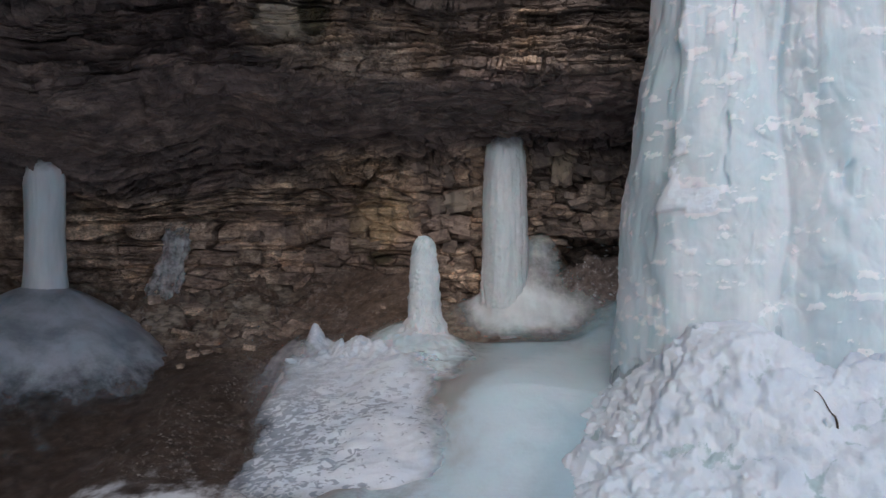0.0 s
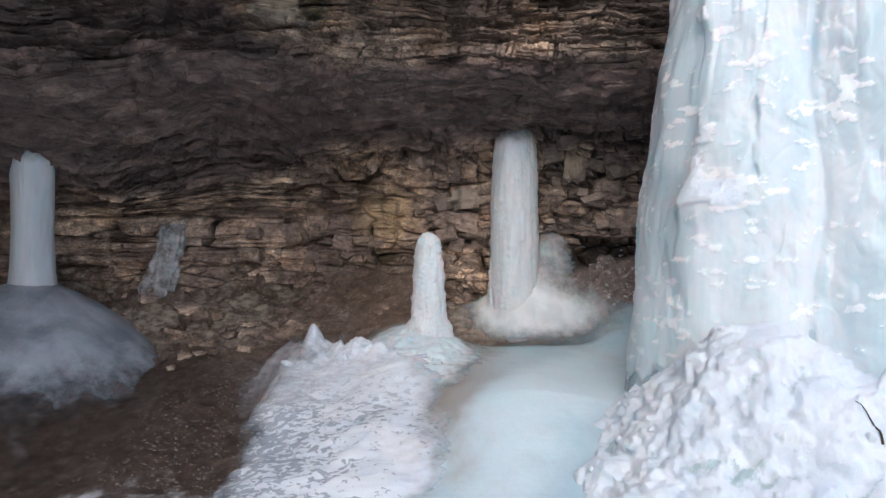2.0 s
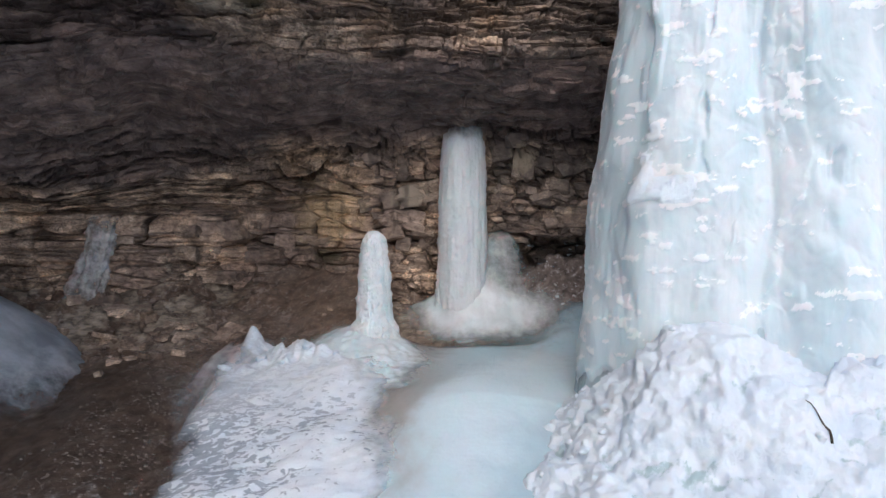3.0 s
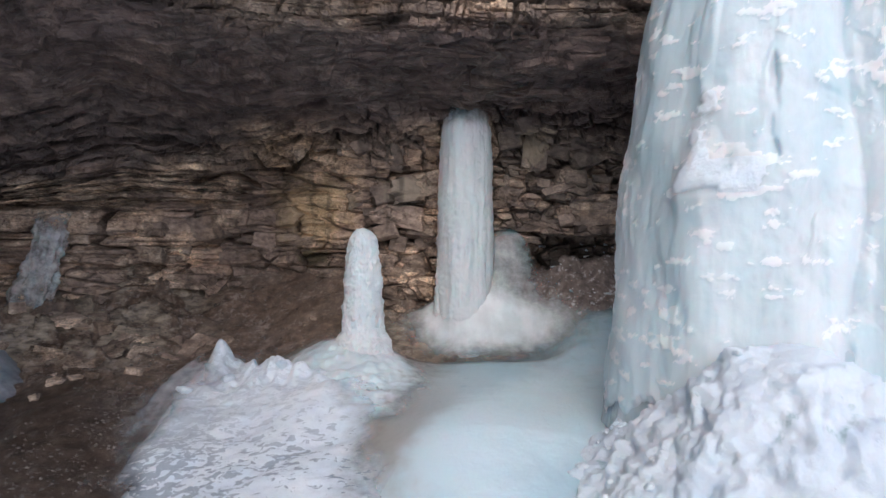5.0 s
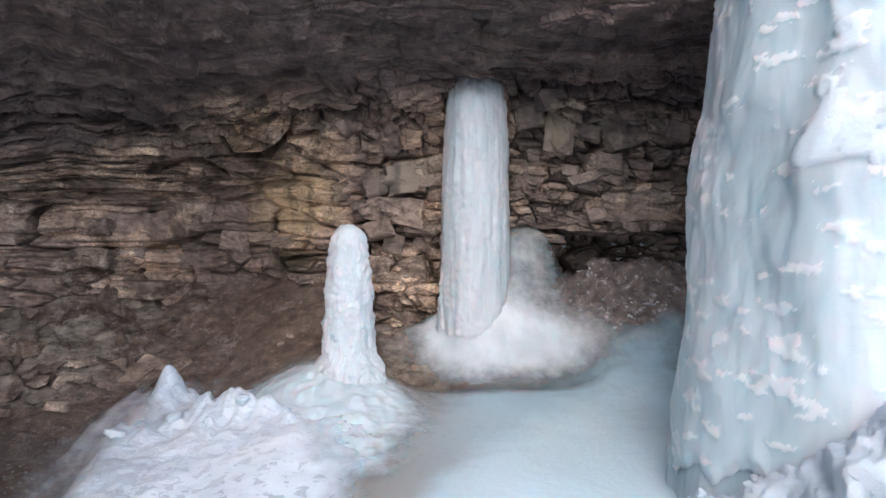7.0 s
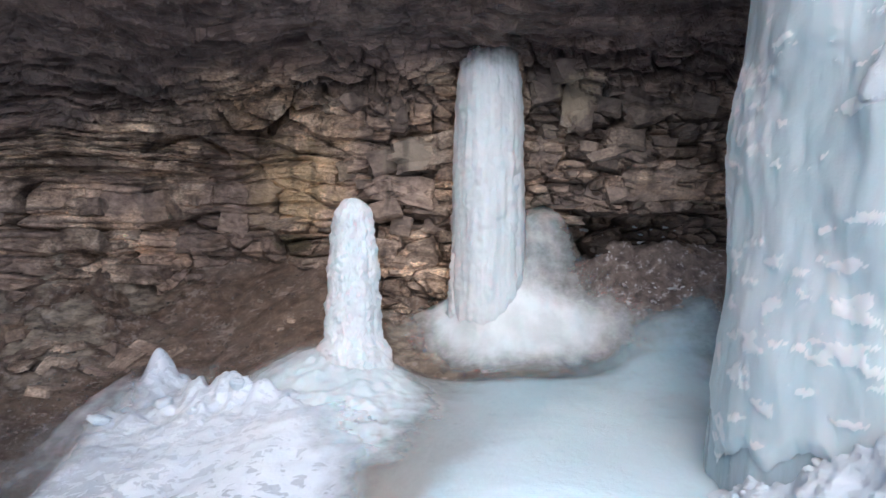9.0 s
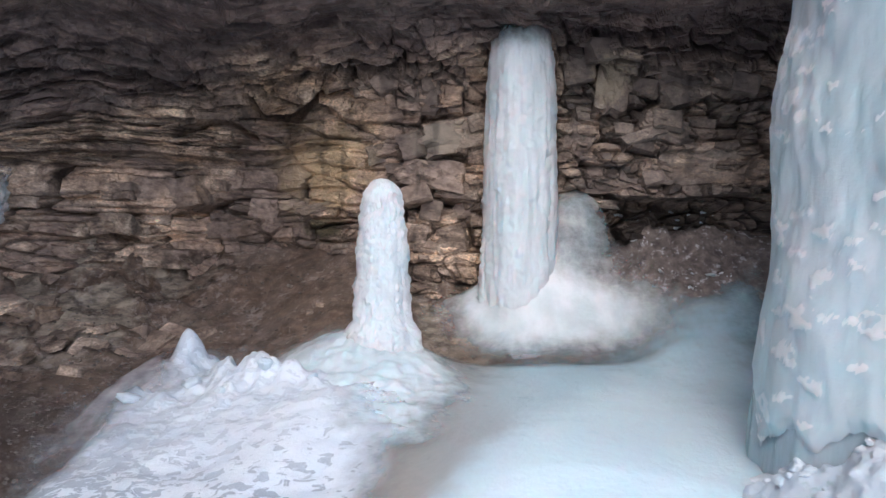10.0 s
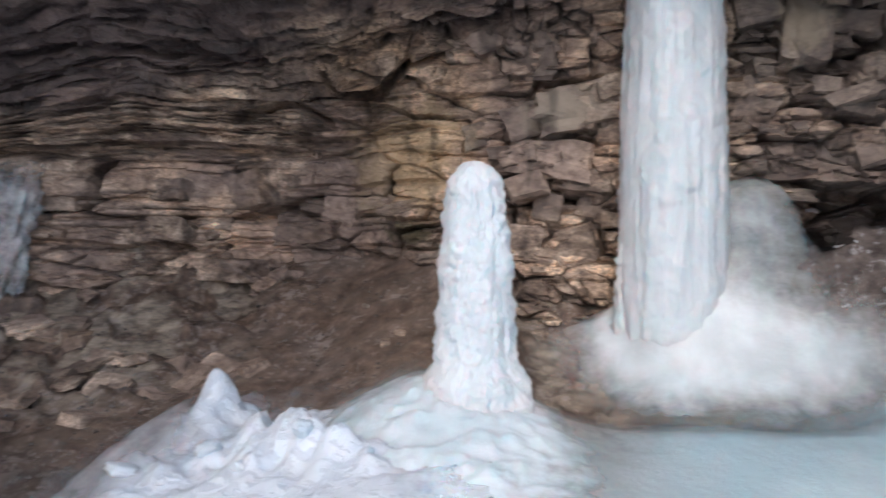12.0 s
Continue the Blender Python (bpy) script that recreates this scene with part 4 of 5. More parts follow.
def column_skirt(x, y):
    n = 0.16 * fbm(x * 1.7, y * 1.7, 0, 4, 131)
    r = np.hypot((x - 1.12) / np.where(x < 1.12, 0.78, 1.3), (y - 13.42) / 0.74) + n
    q = np.hypot((x - 1.68) / 0.5, (y - 13.95) / 0.5) + 0.6 * np.abs(n)
    w = np.hypot((x - 2.25) / 0.75, (y - 13.55) / 0.6) + n
    left = np.hypot((x - 0.35) / 0.7, (y - 13.6) / 0.4) + n
    z = 0.86 / (1 + (r / 0.7) ** 2.7) + 1.25 / (1 + (q / 0.8) ** 4.4) + 0.36 * np.exp(-(w / 0.85) ** 2) + 0.2 * np.exp(-(left / 0.85) ** 2)
    return np.minimum(z, 1.2 + 0.5 * (z - 1.2)) - 0.07 + 0.04 * fbm(x * 4, y * 4, 0, 4, 132) * smooth(0.05, 0.4, z)


part("ice_apron", local(laid("ice_apron", -0.8, 3.8, 12.2, 14.6, 0.028, column_skirt, ICE_SKIRT, 0.5, lambda x, y: 0.95 - 0.3 * smooth(1.6, 2.4, x) - 0.45 * smooth(0.55, 0.1, x) - 0.58 * smooth(13.05, 13.45, y) * smooth(1.1, 1.45, x), over=sheet_thickness), column), column, "frosted spreading ice apron")

# column over the grey dome
dome = empty("ice_dome", (-7.2, 11.9, 0.4))
tagged(dome, "large smooth grey ice dome under a column", "ice dome")
part("dome_body", local(turned("dome_body", (-7.25, 11.9, 0), [(0.0, 3.5), (0.3, 3.1), (0.55, 2.72), (0.83, 2.36), (1.2, 1.95), (1.6, 1.5), (1.9, 1.1), (2.15, 0.7), (2.28, 0.42), (2.35, 0.2), (2.36, 0.0)], ICE_DOME, 180, 0.04, 0.035, 0.0, 23, cover=lambda z: smooth(0.35, 1.6, z) * 0.75 + 0.05), dome), dome)
dome_column = new("ice_column", turned("shaft", (-7.18, 11.9, 0), [(2.0, 0.42), (2.3, 0.36), (2.6, 0.33), (3.2, 0.31), (4.2, 0.33), (4.6, 0.3), (5.3, 0.26)], ICE_SHAFT, 110, 0.03, 0.05, 0.0, 33, cover=lambda z: 1.15 - 1.0 * smooth(3.95, 4.65, z)))
tagged(dome_column, "smooth grey-white ice column standing on an ice dome", "ice column", "ice columns under the overhang")

# hanging sheet on the wall
hung = new("wall_ice", turned("wall_ice", (-5.85, 13.38, 0), [(1.7, 0.05), (1.8, 0.26), (2.2, 0.3), (2.7, 0.25), (3.1, 0.24), (3.4, 0.2), (3.48, 0.0)], ICE_HANGING, 80, 0.03, 0.3, 0.06, 43, (0.42, 0.12), 0.6, cover=lambda z: smooth(1.5, 2.2, z) * smooth(3.7, 3.0, z) * 0.42))
tagged(hung, "thin grey ice sheet hanging on the rock wall", "wall ice")

# ---- the great ice pillar ----
PILLAR = (4.5, 9.75)
# lobes that have grown together: centre in plan and radius by height
LOBES = [
    (3.75, 9.6, curve([(0.3, 1.62), (1.2, 1.59), (2.0, 1.53), (3.0, 1.46), (4.0, 1.34), (5.0, 1.17), (6.0, 1.0), (7.0, 0.9), (13, 0.8)])),
    (5.15, 9.45, curve([(0.3, 1.9), (2.0, 1.85), (3.4, 1.8), (5.0, 1.6), (7.0, 1.5), (13, 1.4)])),
    (6.1, 9.3, curve([(0.3, 1.9), (3.0, 1.85), (4.1, 1.75), (4.3, 1.5), (6.0, 1.45), (13, 1.3)])),
    (2.98, 8.82, curve([(0.3, 0.5), (2.4, 0.47), (3.3, 0.46), (3.46, 0.41), (3.58, 0.31), (3.8, 0.2), (4.1, 0.08), (13, 0.05)])),
    (3.18, 8.95, curve([(0.3, 0.1), (3.4, 0.2), (4.0, 0.3), (4.7, 0.33), (5.1, 0.3), (5.4, 0.2), (6.0, 0.1), (13, 0.05)])),
    (4.35, 8.2, curve([(0.3, 0.45), (2.2, 0.42), (2.9, 0.3), (3.2, 0.1), (13, 0.05)])),
]


def pillar_r(c, s, Z):
    """How far the joined lobes reach from the pillar's middle in direction (c, s)."""
    total = np.zeros_like(Z)
    for x, y, radius in LOBES:
        dx, dy, r = x - PILLAR[0], y - PILLAR[1], radius(Z)
        along, aside = dx * c + dy * s, dx * s - dy * c
        reach = np.where(np.abs(aside) < r, along + np.sqrt(np.maximum(r * r - aside * aside, 0)), 0)
        total = total + np.exp(np.clip(reach, 0, 5) * 16)
    return np.log(total) / 16


def pillar_surface(T, Z, seed):
    c, s = np.cos(T), np.sin(T)
    R = pillar_r(c, s, Z)
    bend = Z + 0.5 * fbm(c * 2, s * 2, Z * 0.4, 2, seed + 8)
    R = R - 0.03 + 0.03 * fbm(c * 2.6, s * 2.6, bend * 0.3, 2, seed) + 0.03 * fbm(c * 7, s * 7, bend * 1.1, 3, seed + 3) + 0.012 * fbm(c * 20, s * 20, bend * 2.2, 4, seed + 6)
    # bulges where the flow has built out in lobes
    px, py = R * c + 0.25 * fbm(c * 4, s * 4, Z * 2, 2, seed + 13), R * s
    lumpy = 0.3 + 0.7 * smooth(3.75, 4.1, np.mod(T, 2 * math.pi))
    knobs = lumpy * (0.05 * cells3(px * 1.7, py * 1.7, Z * 1.2, seed + 15) + 0.03 * cells3(px * 4, py * 4, Z * 2.8, seed + 19) + 0.014 * cells3(px * 9, py * 9, Z * 6.5, seed + 25)) - 0.02 * lumpy
    ribs = 0.014 * np.abs(fbm(c * 11, s * 11, bend * 0.35, 3, seed + 29))
    return R + 0.03 + knobs - ribs + 0.06 * fbm(c * 4, s * 4, Z * 1.2, 2, seed + 11)


pillar = empty("ice_pillar", (*PILLAR, 0.6))
tagged(pillar, "huge pale blue frozen waterfall pillar with snow clinging", "frozen waterfall")
_t = np.concatenate([np.arange(2.4, 5.4, 0.008), np.arange(5.4, 8.683, 0.06)])
_zr = np.concatenate([np.linspace(0, 1, 260) * 6.2, 6.2 + np.arange(1, 40) * 0.16])
T, Q = np.meshgrid(_t, _zr, indexing="ij")
hem = 1.3 + 0.34 * fbm(np.cos(T) * 5, np.sin(T) * 5, 0, 2, 141) + 0.11 * fbm(np.cos(T) * 14, np.sin(T) * 14, 0, 4, 142)
Z = hem + Q * (12.6 - hem) / _zr[-1]
R = pillar_surface(T, Z, 151) - 0.035 * smooth(0.1, 0.0, Z - hem)


def clinging(T, Z):
    """Where snow sticks to the ice: in patches, in flecks, along a ridge and on a shelf."""
    c, s = np.cos(T), np.sin(T)
    n = fbm(c * 9, s * 9, Z * 8.0, 5, 181, 0.6)
    patch = fbm(c * 3, s * 3, Z * 0.9, 3, 185)
    bias = 0.2 + 0.06 * smooth(3.85, 4.1, T) - 0.3 * patch
    ridge = 0.4 * np.exp(-((T - 3.72 - 0.02 * np.sin(Z * 3)) / 0.06) ** 2) * smooth(3.4, 3.7, Z) * smooth(0.35, 0.65, vnoise(Z * 2.6 + 0.4, T * 5, Z * 0, 183))
    shelf = 0.55 * np.exp(-((Z - 3.5 - 0.1 * np.sin((T - 3.6) * 6)) / 0.08) ** 2) * smooth(3.56, 3.66, T) * smooth(4.02, 3.92, T)
    return smooth(0.0, 0.14, n - bias + ridge + shelf)


# an arched cavity in the broad face, and gaps along the groove between two lobes
R = R - 0.09 * np.exp(-((T - 4.66) / 0.045) ** 2) * smooth(3.4, 3.62, Z) * smooth(3.95, 3.82, Z + 8 * (T - 4.66) ** 2) * smooth(0.35, 0.6, vnoise(T * 45, Z * 3, Z * 0, 199))
R = R - 0.09 * np.exp(-((T - 3.99 - 0.03 * fbm(Z * 2.5, Z * 0, 0, 3, 196)) / 0.018) ** 2) * smooth(0.4, 0.7, vnoise(Z * 4.1, T * 30, Z * 0, 197)) * smooth(3.5, 3.8, Z)
R = R - 0.05 * np.exp(-((T - 4.32 - 0.04 * np.sin(Z * 2.3)) / 0.03) ** 2) - 0.05 * np.exp(-((T - 4.9 - 0.03 * np.sin(Z * 1.7)) / 0.04) ** 2)
R = R + 0.05 * fbm(np.cos(T) * 3.4, np.sin(T) * 3.4, Z * 1.1, 3, 198) * smooth(3.9, 4.3, T)
ledge = np.exp(-((Z - 3.47 - 0.25 * (T - 3.78)) / 0.1) ** 2) * smooth(3.56, 3.66, T) * smooth(4.02, 3.92, T)
snow_on = np.maximum(clinging(T, Z), smooth(0.3, 0.55, ledge * (0.85 + 0.4 * fbm(T * 14, Z * 6, 0, 3, 184))))
shelf_out = smooth(3.56, 3.66, T) * smooth(4.02, 3.92, T)
ridge_out = np.exp(-((T - 3.72 - 0.02 * np.sin(Z * 3)) / 0.08) ** 2) * smooth(3.4, 3.7, Z) * smooth(0.35, 0.65, vnoise(Z * 2.6 + 0.4, T * 5, Z * 0, 183))
R = R + 0.05 * np.exp(-((Z - 3.4) / 0.3) ** 2) * shelf_out + 0.04 * ridge_out + 0.012 * snow_on
part("ice_shell", local(grid_mesh("ice_shell", PILLAR[0] + R * np.cos(T), PILLAR[1] + R * np.sin(T), Z, ICE_PILLAR, closed=True, cover=snow_on), pillar), pillar)
# the snow that clings lies over the ice as a crust of lumps
px, py = R * np.cos(T), R * np.sin(T)
grow = np.maximum(0.45 * ridge_out, np.exp(-((Z - 3.5) / 0.14) ** 2) * shelf_out)
held = snow_on * smooth(0.15, 0.5, grow)
crust = R - 0.012 + held * 0.02 + snow_on * grow * (0.03 * cells3(px * 4, py * 4, Z * 4.5, 191) + 0.014 * cells3(px * 10, py * 10, Z * 11, 195))
part("snow_crust", local(grid_mesh("snow_crust", PILLAR[0] + crust * np.cos(T), PILLAR[1] + crust * np.sin(T), Z, CLINGING, keep=(held > 0.05) & (T < 5.3), cover=held), pillar), pillar, "white snow crust clinging to the ice")
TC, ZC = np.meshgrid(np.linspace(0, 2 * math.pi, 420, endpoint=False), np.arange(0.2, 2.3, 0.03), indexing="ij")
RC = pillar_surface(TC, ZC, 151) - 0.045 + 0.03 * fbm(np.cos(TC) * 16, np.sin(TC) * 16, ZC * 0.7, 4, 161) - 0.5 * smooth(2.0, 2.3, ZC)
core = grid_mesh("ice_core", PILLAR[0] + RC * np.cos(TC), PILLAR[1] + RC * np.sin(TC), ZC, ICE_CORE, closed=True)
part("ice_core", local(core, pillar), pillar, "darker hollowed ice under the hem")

# ---- snow heap before the pillar ----
def heap_thickness(x, y):
    r = np.hypot((x - 3.05) / 0.95, (y - 7.9) / 1.15)
    q = np.hypot((x - 2.3) / 0.9, (y - 8.6) / 1.2)
    v = np.hypot((x - 1.9) / 1.1, (y - 7.3) / 1.4)
    w = np.hypot((x - 5.0) / 1.7, (y - 7.2) / 1.5)
    z = 1.42 / (1 + (r / 0.8) ** 3.5) + 0.4 * np.exp(-(q / 0.75) ** 2) + 1.3 * np.exp(-(w / 0.9) ** 2) + 0.42 * np.exp(-(v / 0.75) ** 2)
    z = z + 0.26 * np.exp(-np.hypot((x - 2.35) / 0.5, (y - 9.3) / 0.6) ** 2)
    z = z + 0.28 * np.exp(-np.hypot((x - 3.75) / 0.75, (y - 6.95) / 0.7) ** 2) + 0.22 * np.exp(-np.hypot((x - 4.6) / 0.8, (y - 7.5) / 0.8) ** 2)
    z = z - 0.12 + 0.1 * fbm(x * 1.1, y * 1.1, 0, 3, 171)
    return z


def heap_lumps(x, y, z):
    t = heap_thickness(x, y)
    w = 0.12 * fbm(x * 3, y * 3, z * 3, 3, 173)
    rough = 0.4 + 0.6 * smooth(0.25, 0.8, np.hypot((x - 3.15) / 0.95, (y - 7.95) / 1.1))
    v = 3.0 * fbm(x * 2, y * 2, z * 2 + 4, 4, 175)
    k = 0.16 * cells3(x * 1.9 + v * 0.3, y * 1.9 + w, z * 2.4 - v * 0.2, 174) + 0.07 * cells3(x * 4.6 + v * 0.4, y * 4.6 - w, z * 6 + v * 0.4, 176) + 0.02 * cells3(x * 11 + v, y * 11, z * 14, 178) + 0.06 * (0.5 - np.abs(fbm(x * 3, y * 3, z * 4, 5, 179))) * 2 - 0.03
    rough = rough * (1 - 0.5 * smooth(8.7, 9.3, y))
    return smooth(0.0, 0.25, t) * rough * (k - 0.13) + (0.02 + 0.03 * rough) * fbm(x * 8, y * 8, z * 8, 5, 177) + 0.022 * rough * cells3(x * 17, y * 17, z * 17, 180)


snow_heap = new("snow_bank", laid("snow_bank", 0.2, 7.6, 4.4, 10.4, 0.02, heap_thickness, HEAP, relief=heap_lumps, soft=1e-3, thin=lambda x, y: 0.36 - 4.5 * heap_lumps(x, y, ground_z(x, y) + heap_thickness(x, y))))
tagged(snow_heap, "lumpy heap of fallen snow and ice at the pillar's foot", "snow heap")
# ---- lumps ----
def blob_mesh(name, seed, material, squash=(1, 1, 1), rough=0.35, level=3):
    """A rounded lump with an uneven skin, about one metre across."""
    bm = bmesh.new()
    bmesh.ops.create_icosphere(bm, subdivisions=level, radius=0.5)
    co = np.array([v.co for v in bm.verts])
    k = 1 + rough * fbm(co[:, 0] * 3 + seed, co[:, 1] * 3, co[:, 2] * 3, 3, seed) + 0.5 * rough * fbm(co[:, 0] * 8 + seed, co[:, 1] * 8, co[:, 2] * 8, 2, seed + 3)
    for v, f in zip(bm.verts, k):
        v.co = Vector((v.co.x * squash[0], v.co.y * squash[1], v.co.z * squash[2])) * f
    for f in bm.faces:
        f.smooth = True
    me = bpy.data.meshes.new(name)
    bm.to_mesh(me)
    bm.free()
    me.materials.append(material)
    return me


rng = random.Random(4)

# ---- a dead twig lying on the heap ----
def rod(name, points, radii, material):
    cu = bpy.data.curves.new(name, "CURVE")
    cu.dimensions, cu.bevel_depth, cu.bevel_resolution = "3D", 1.0, 2
    sp = cu.splines.new("POLY")
    sp.points.add(len(points) - 1)
    for p, co, r in zip(sp.points, points, radii):
        p.co, p.radius = (*co, 1), r
    ob = bpy.data.objects.new("rod", cu)
    me = bpy.data.meshes.new_from_object(ob)
    me.name = name
    bpy.data.objects.remove(ob)
    bpy.data.curves.remove(cu)
    me.materials.append(material)
    return me


def heap_z(x, y):
    x, y = np.array([x]), np.array([y])
    return float((ground_z(x, y) + heap_thickness(x, y) + heap_lumps(x, y, ground_z(x, y) + heap_thickness(x, y)))[0])


twig_line = [(3.72 - 0.17 * f, 6.8 + 0.12 * f, heap_z(3.72, 6.8) - 0.03 + 0.34 * f + 0.03 * math.sin(f * 9)) for f in [k / 8 for k in range(9)]]
twig_line = [(x + 0.05 * math.sin(math.pi * k / 8), y, z) for k, (x, y, z) in enumerate(twig_line)]
twig = new("twig", rod("twig", twig_line, [0.012 - 0.001 * k for k in range(9)], BARK))
tagged(twig, "thin dark dead twig lying bent on snow", "twig")

# ---- loose lumps of snow and ice ----
LUMPS = [blob_mesh("snow_chunk", 400 + k, SNOW, (1.0, 0.85, 0.7), 0.45) for k in range(8)]


def lump(name, x, y, size, z, parent=None, meshes=LUMPS):
    ob = part(name, rng.choice(meshes), parent) if parent else new(name, rng.choice(meshes))
    ob.matrix_basis = pose(x, y, z, rng.uniform(-25, 25), rng.uniform(-25, 25), rng.uniform(0, 360)) @ Matrix.Diagonal((size, size * rng.uniform(0.8, 1.1), size * rng.uniform(0.7, 1.1), 1))
    return ob


for k in range(60):
    x, y = rng.uniform(1.0, 5.2), rng.uniform(5.8, 9.4)
    if heap_thickness(np.array([x]), np.array([y]))[0] > 0.1:
        lump("snow_chunk", x, y, rng.choice((0.04, 0.05, 0.07, 0.09, 0.13)), heap_z(x, y), snow_heap)
for k in range(40):
    x, y = 2.3 + rng.gauss(0, 0.28), 9.3 + rng.gauss(0, 0.3)
    if heap_thickness(np.array([x]), np.array([y]))[0] > 0.05:
        lump("snow_chunk", x, y, rng.choice((0.04, 0.05, 0.06, 0.08)), heap_z(x, y), snow_heap)
for x, y, s in [(-2.25, 11.55, 0.17), (-1.55, 11.45, 0.15), (-2.75, 11.35, 0.2), (-1.1, 11.35, 0.13), (-1.9, 11.3, 0.11)]:
    z = float((ground_z(np.array([x]), np.array([y])) + np.maximum(mound_thickness(np.array([x]), np.array([y])), 0))[0])
    tagged(lump("snow_chunk", x, y, s, z), "rounded lump of white frozen snow on the mound's crest", "snow chunk", "snow lumps on the mound")

# ---- grit and pebbles in the bare channel ----
def pebbles(count, seed):
    """Loose grit, one joined mesh."""
    r = np.random.RandomState(seed)
    unit = np.array([(0, 0, 1), (1, 0, 0), (0, 1, 0), (-1, 0, 0), (0, -1, 0), (0, 0, -1)], float)
    tri = np.array([(0, 1, 2), (0, 2, 3), (0, 3, 4), (0, 4, 1), (5, 2, 1), (5, 3, 2), (5, 4, 3), (5, 1, 4)])
    f = r.uniform(0, 1, count)
    x, y = -3.2 + r.normal(0, 0.55, count) - 1.1 * (1 - f) * r.uniform(0, 1, count), 8.4 + 4.0 * f
    far = r.uniform(0, 1, count) < 0.4
    x, y = np.where(far, r.uniform(-5.0, -0.7, count), x), np.where(far, r.uniform(12.4, 14.6, count), y)
    z = ground_z(x, y) + ground_rough(x, y)
    s = 0.006 + 0.02 * r.uniform(0, 1, count) ** 3
    co = unit[None] * r.uniform(0.6, 1.3, (count, 6, 3)) * s[:, None, None] * np.array([1.2, 1.0, 0.7])
    co = co + np.stack([x, y, z + s * 0.2], -1)[:, None]
    faces = (tri[None] + 6 * np.arange(count)[:, None, None]).reshape(-1, 3)
    me = bpy.data.meshes.new("grit")
    me.from_pydata(co.reshape(-1, 3).tolist(), [], faces.tolist())
    me.materials.append(GRIT)
    return me


GRIT = Nodes("pale_grit")
_isle = GRIT.add("ShaderNodeNewGeometry").outputs["Random Per Island"]
GRIT.set(Base_Color=GRIT.mix(0.3, GRIT.ramp(_isle, [(0.0, (0.085, 0.066, 0.054)), (0.8, (0.11, 0.086, 0.07)), (1.0, (0.26, 0.23, 0.2))]), GRIT.ramp(GRIT.noise(60, 3), [(0.3, 0.05), (0.7, 0.4)])), Roughness=0.8)
GRIT = GRIT.material
tagged(new("grit", pebbles(3000, 77)), "pale loose grit and pebbles on wet soil", "gravel", kind="stuff")

# ---- blocks that stand out of the wall, and stones on the slope ----
def stone_mesh(name, seed, material, size=(1, 1, 1)):
    """An angular broken block with chipped corners."""
    r = random.Random(seed)
    bm = bmesh.new()
    bmesh.ops.create_cube(bm, size=1.0)
    bmesh.ops.bevel(bm, geom=bm.edges[:], offset=0.09, segments=1, affect="EDGES")
    for v in bm.verts:
        v.co += Vector((r.uniform(-1, 1), r.uniform(-1, 1), r.uniform(-1, 1))) * 0.085
        v.co = Vector((v.co.x * (1 + 0.3 * v.co.z * r.uniform(-1, 1)), v.co.y, v.co.z))
    me = bpy.data.meshes.new(name)
    bm.to_mesh(me)
    bm.free()
    me.materials.append(material)
    return me


rng = random.Random(9)


def wall_point(x, z):
    """The rock's place and outward way at a height on the lower wall."""
    s = float(np.interp(z, _h, _s))
    f = np.interp(z, [p[0] for p in PROFILE], [p[1] for p in PROFILE])
    Y, Z, out, tone = cliff_surface(np.array([[x]]), np.array([[s]]), np.array([[z]]), np.array([[f]]))
    return float(Y[0, 0] - out[0, 0]), float(Z[0, 0])


def slab_mesh(name, seed, material):
    """A large weathered bed of stone with worn edges and a broken face."""
    n = 9
    bm = bmesh.new()
    bmesh.ops.create_cube(bm, size=1.0)
    bmesh.ops.subdivide_edges(bm, edges=bm.edges[:], cuts=n - 2, use_grid_fill=True)
    co = np.array([v.co for v in bm.verts])
    p = (np.abs(co * 2) ** 16).sum(1) ** (1 / 16)
    co = co / np.maximum(p, 1e-6)[:, None] * np.abs(co * 2).max(1)[:, None]
    k = 0.16 * facets(co[:, 0] * 2.2 + seed, co[:, 2] * 2.2 + co[:, 1] * 2.2, seed)[0] + 0.09 * fbm(co[:, 0] * 2.4 + seed, co[:, 1] * 2.4, co[:, 2] * 2.4, 3, seed)
    co = co * (1 + k)[:, None]
    co[:, 2] += 0.18 * np.sin(co[:, 0] * 3 + seed) * (np.abs(co[:, 0]))
    for v, c in zip(bm.verts, co):
        v.co = c
    me = bpy.data.meshes.new(name)
    bm.to_mesh(me)
    bm.free()
    me.materials.append(material)
    return me


SLABS = [slab_mesh("rock_block", 700 + k, ROCK_PIECE) for k in range(10)]
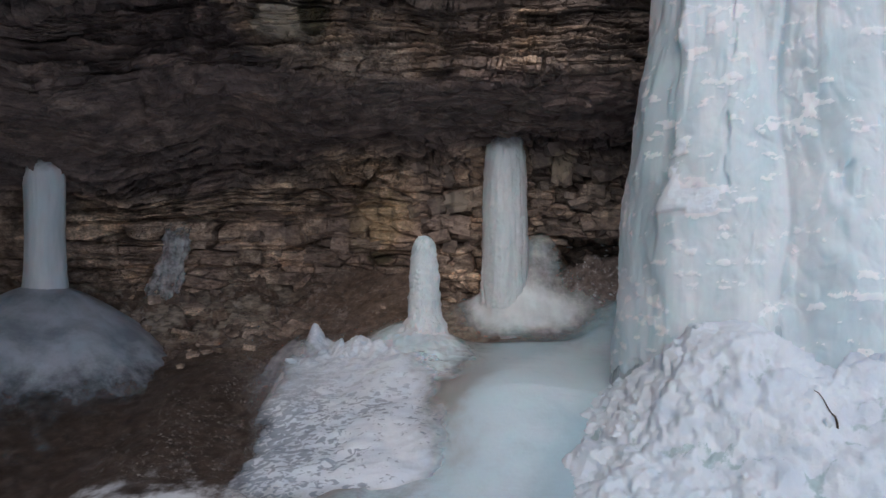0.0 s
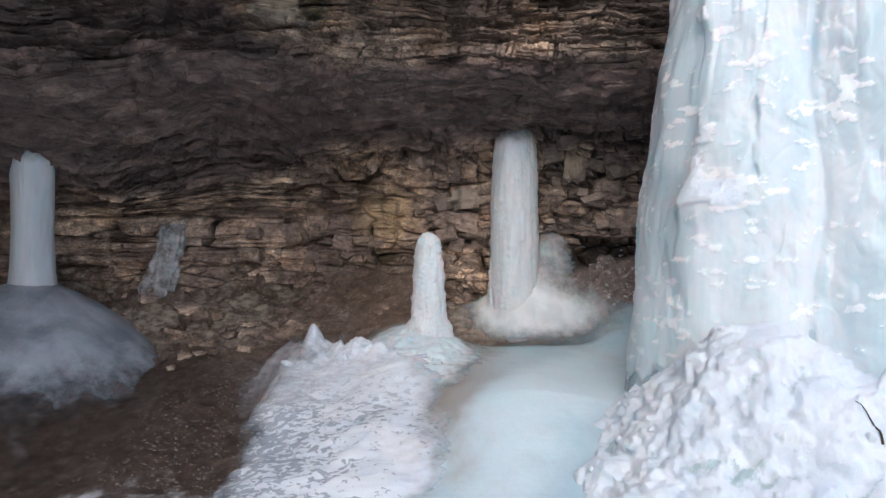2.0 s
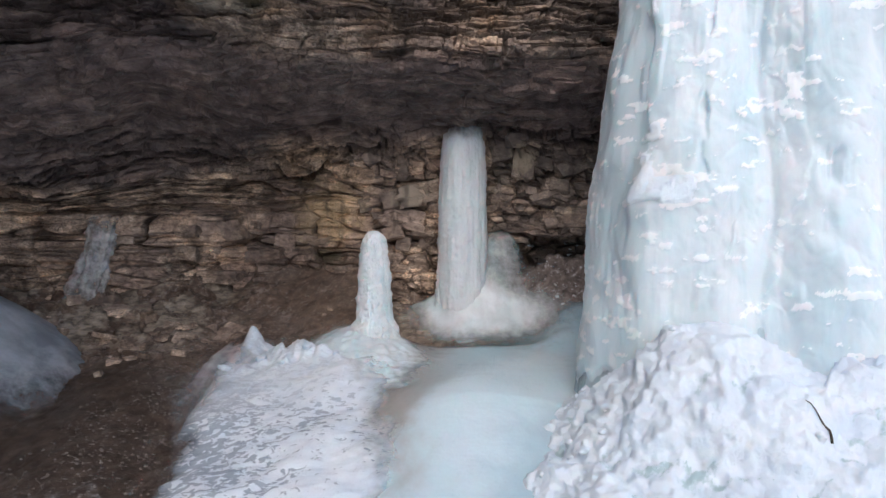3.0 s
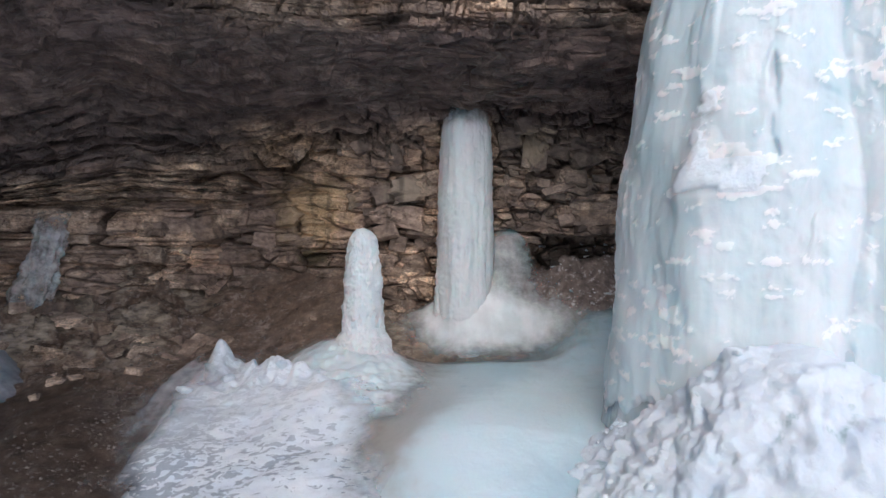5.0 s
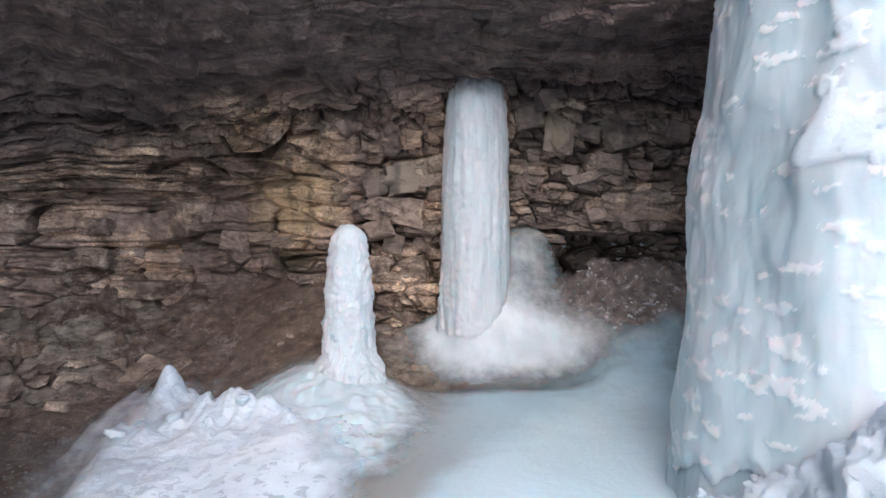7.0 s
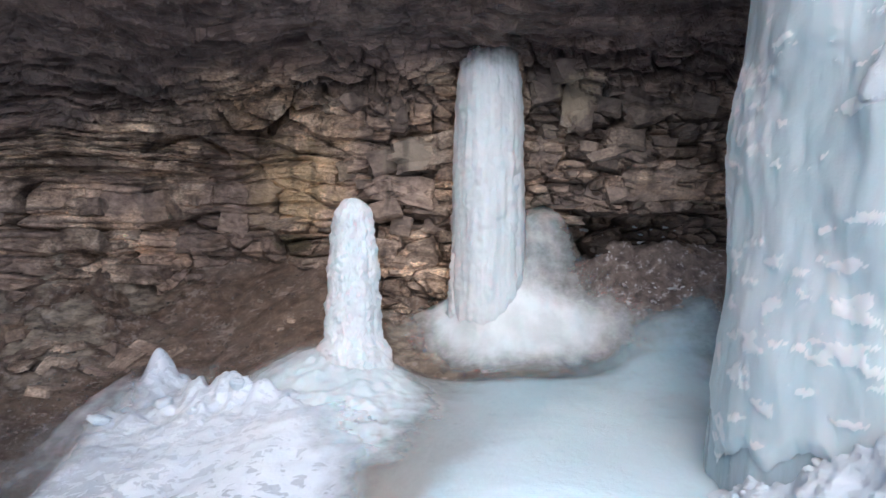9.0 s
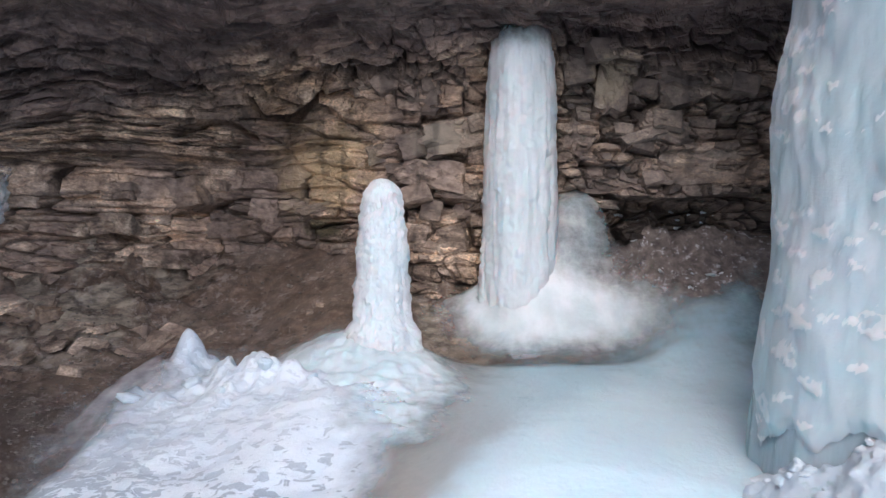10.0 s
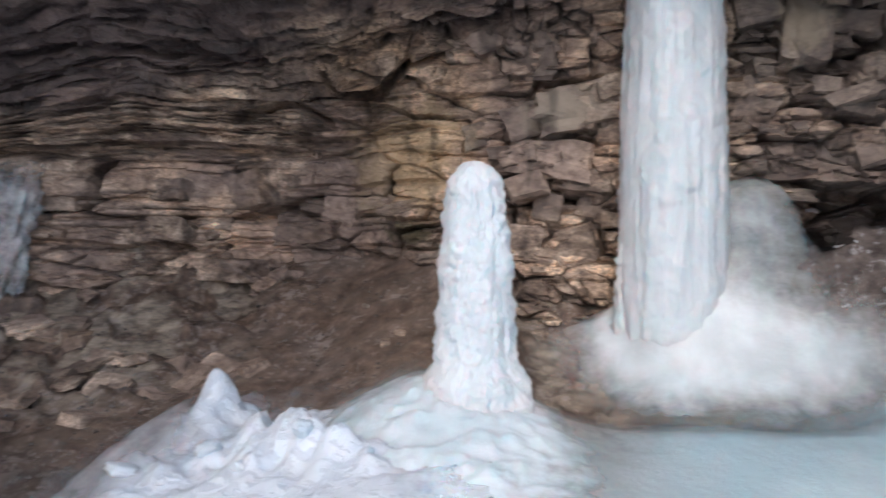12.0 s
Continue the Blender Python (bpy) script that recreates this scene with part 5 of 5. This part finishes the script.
# the beds that stand out most: along, height, width, thickness, depth, slope
for x, z, w, h, deep, roll in ((-4.05, 2.33, 1.3, 0.26, 0.5, 2), (-3.6, 3.2, 0.75, 0.42, 0.45, -10), (-2.5, 3.05, 0.4, 0.42, 0.34, 14),
                               (0.12, 3.88, 0.75, 0.42, 0.55, -12), (-0.1, 3.42, 0.8, 0.36, 0.45, 5), (0.05, 2.7, 0.6, 0.5, 0.4, 0),
                               (2.2, 4.55, 0.42, 0.75, 0.5, 8), (2.15, 4.05, 0.5, 0.34, 0.45, -15), (2.3, 3.36, 1.15, 0.36, 0.55, -4), (3.35, 3.5, 1.2, 0.44, 0.6, -6), (1.75, 3.85, 0.36, 0.4, 0.4, 25),
                               (2.75, 3.95, 0.6, 0.32, 0.45, 12), (3.1, 4.5, 0.8, 0.5, 0.5, -20), (-3.0, 2.72, 0.9, 0.22, 0.45, -3), (-4.4, 2.75, 0.7, 0.25, 0.4, 1)):
    y, zz = wall_point(x, z)
    ob = part("rock_block", rng.choice(SLABS), cliff)
    ob.matrix_basis = pose(x, y + deep * 0.43, zz, rng.uniform(-5, 5), roll, rng.uniform(-10, 10)) @ Matrix.Diagonal((w, deep, h, 1))
for k in range(60):
    x, z = rng.uniform(-6.2, 3.4), rng.uniform(2.2, 4.7)
    if x < -1.8 and z > 3.4:
        continue
    w = rng.uniform(0.2, 0.6)
    y, zz = wall_point(x, z)
    deep = rng.uniform(0.25, 0.4)
    ob = part("rock_block", rng.choice(SLABS), cliff)
    ob.matrix_basis = pose(x, y + deep * 0.43, zz, rng.uniform(-12, 12), rng.uniform(-14, 14), rng.uniform(-20, 20)) @ Matrix.Diagonal((w, deep, rng.uniform(0.07, 0.24) * (0.6 if x < -2.5 and z > 3.5 else 1.0), 1))

# angular broken blocks where the wall is most shattered
CHUNKS = [stone_mesh("rock_block", 500 + k, ROCK_PIECE) for k in range(14)]
for count, x0, x1, z0, z1 in ((26, 1.5, 3.7, 3.1, 4.9), (34, -0.7, 0.75, 2.3, 4.6)):
    for k in range(count):
        x, z = rng.uniform(x0, x1), rng.uniform(z0, z1)
        y, zz = wall_point(x, z)
        w, deep = rng.uniform(0.12, 0.42), rng.uniform(0.2, 0.32)
        ob = part("rock_block", rng.choice(CHUNKS), cliff)
        ob.matrix_basis = pose(x, y + deep * 0.3, zz, rng.uniform(-12, 12), rng.uniform(-20, 20), rng.uniform(-20, 20)) @ Matrix.Diagonal((w, deep, w * rng.uniform(0.35, 1.0), 1))

STONES = [stone_mesh("stone", 600 + k, ROCK_PIECE) for k in range(10)]
SLABS_LOW = [slab_mesh("stone", 720 + k, ROCK_PIECE) for k in range(5)]
for k in range(120):
    x, d = rng.uniform(-6.3, 3.3), rng.uniform(0.0, 2.6) ** 1.3 * 0.7
    if (x > -1.4 and d > 0.5) or (-3.3 < x < -0.7 and k % 5 > 1):
        continue
    y = float(wall_y(x)) - 0.15 - d
    z = float((ground_z(np.array([x]), np.array([y])) + ground_rough(np.array([x]), np.array([y])))[0])
    s = rng.choice((0.05, 0.07, 0.09, 0.11, 0.14, 0.18, 0.24)) * (0.7 if x > 1.5 else 1.0)
    ob = part("stone", rng.choice(STONES if s < 0.35 else SLABS_LOW), ground)
    ob.matrix_basis = pose(x, y, z - s * 0.04, rng.uniform(-20, 20), rng.uniform(-20, 20), rng.uniform(0, 360)) @ Matrix.Diagonal((s * rng.uniform(1, 1.7), s, s * rng.uniform(0.4, 0.8), 1))

# broken beds of pale stone that show on the slope
for k in range(18):
    x, d = rng.uniform(-5.4, -2.9), rng.uniform(0.1, 2.4)
    y = float(wall_y(x)) - d
    z = float(ground_z(np.array([x]), np.array([y]))[0])
    w = rng.uniform(0.14, 0.42)
    ob = part("stone", rng.choice(SLABS_LOW), ground)
    ob.matrix_basis = pose(x, y, z + 0.02, rng.uniform(15, 40), rng.uniform(-15, 15), rng.uniform(-30, 30)) @ Matrix.Diagonal((w, w * rng.uniform(0.5, 0.9), rng.uniform(0.04, 0.11), 1))

# frost and splashed ice on the rubble under the ledge
FROST = [blob_mesh("frost_patch", 800 + k, ICE_KNOBBLY, (1.0, 0.8, 0.5), 0.8, 2) for k in range(6)]
for k in range(120):
    x = rng.uniform(1.6, 3.6)
    s = rng.choice((0.02, 0.03, 0.04, 0.06, 0.08))
    if k % 2:
        z = rng.uniform(2.0, 2.95)
        y, z = wall_point(x, z)
    else:
        y = float(wall_y(x)) - rng.uniform(0.05, 0.55)
        z = float((ground_z(np.array([x]), np.array([y])) + ground_rough(np.array([x]), np.array([y])))[0])
    ob = part("frost_patch", rng.choice(FROST), cliff if k % 2 else ground)
    ob.matrix_basis = pose(x, y, z, rng.uniform(-30, 30), rng.uniform(-30, 30), rng.uniform(0, 360)) @ Matrix.Diagonal((s * rng.uniform(1, 1.8), s, s, 1))
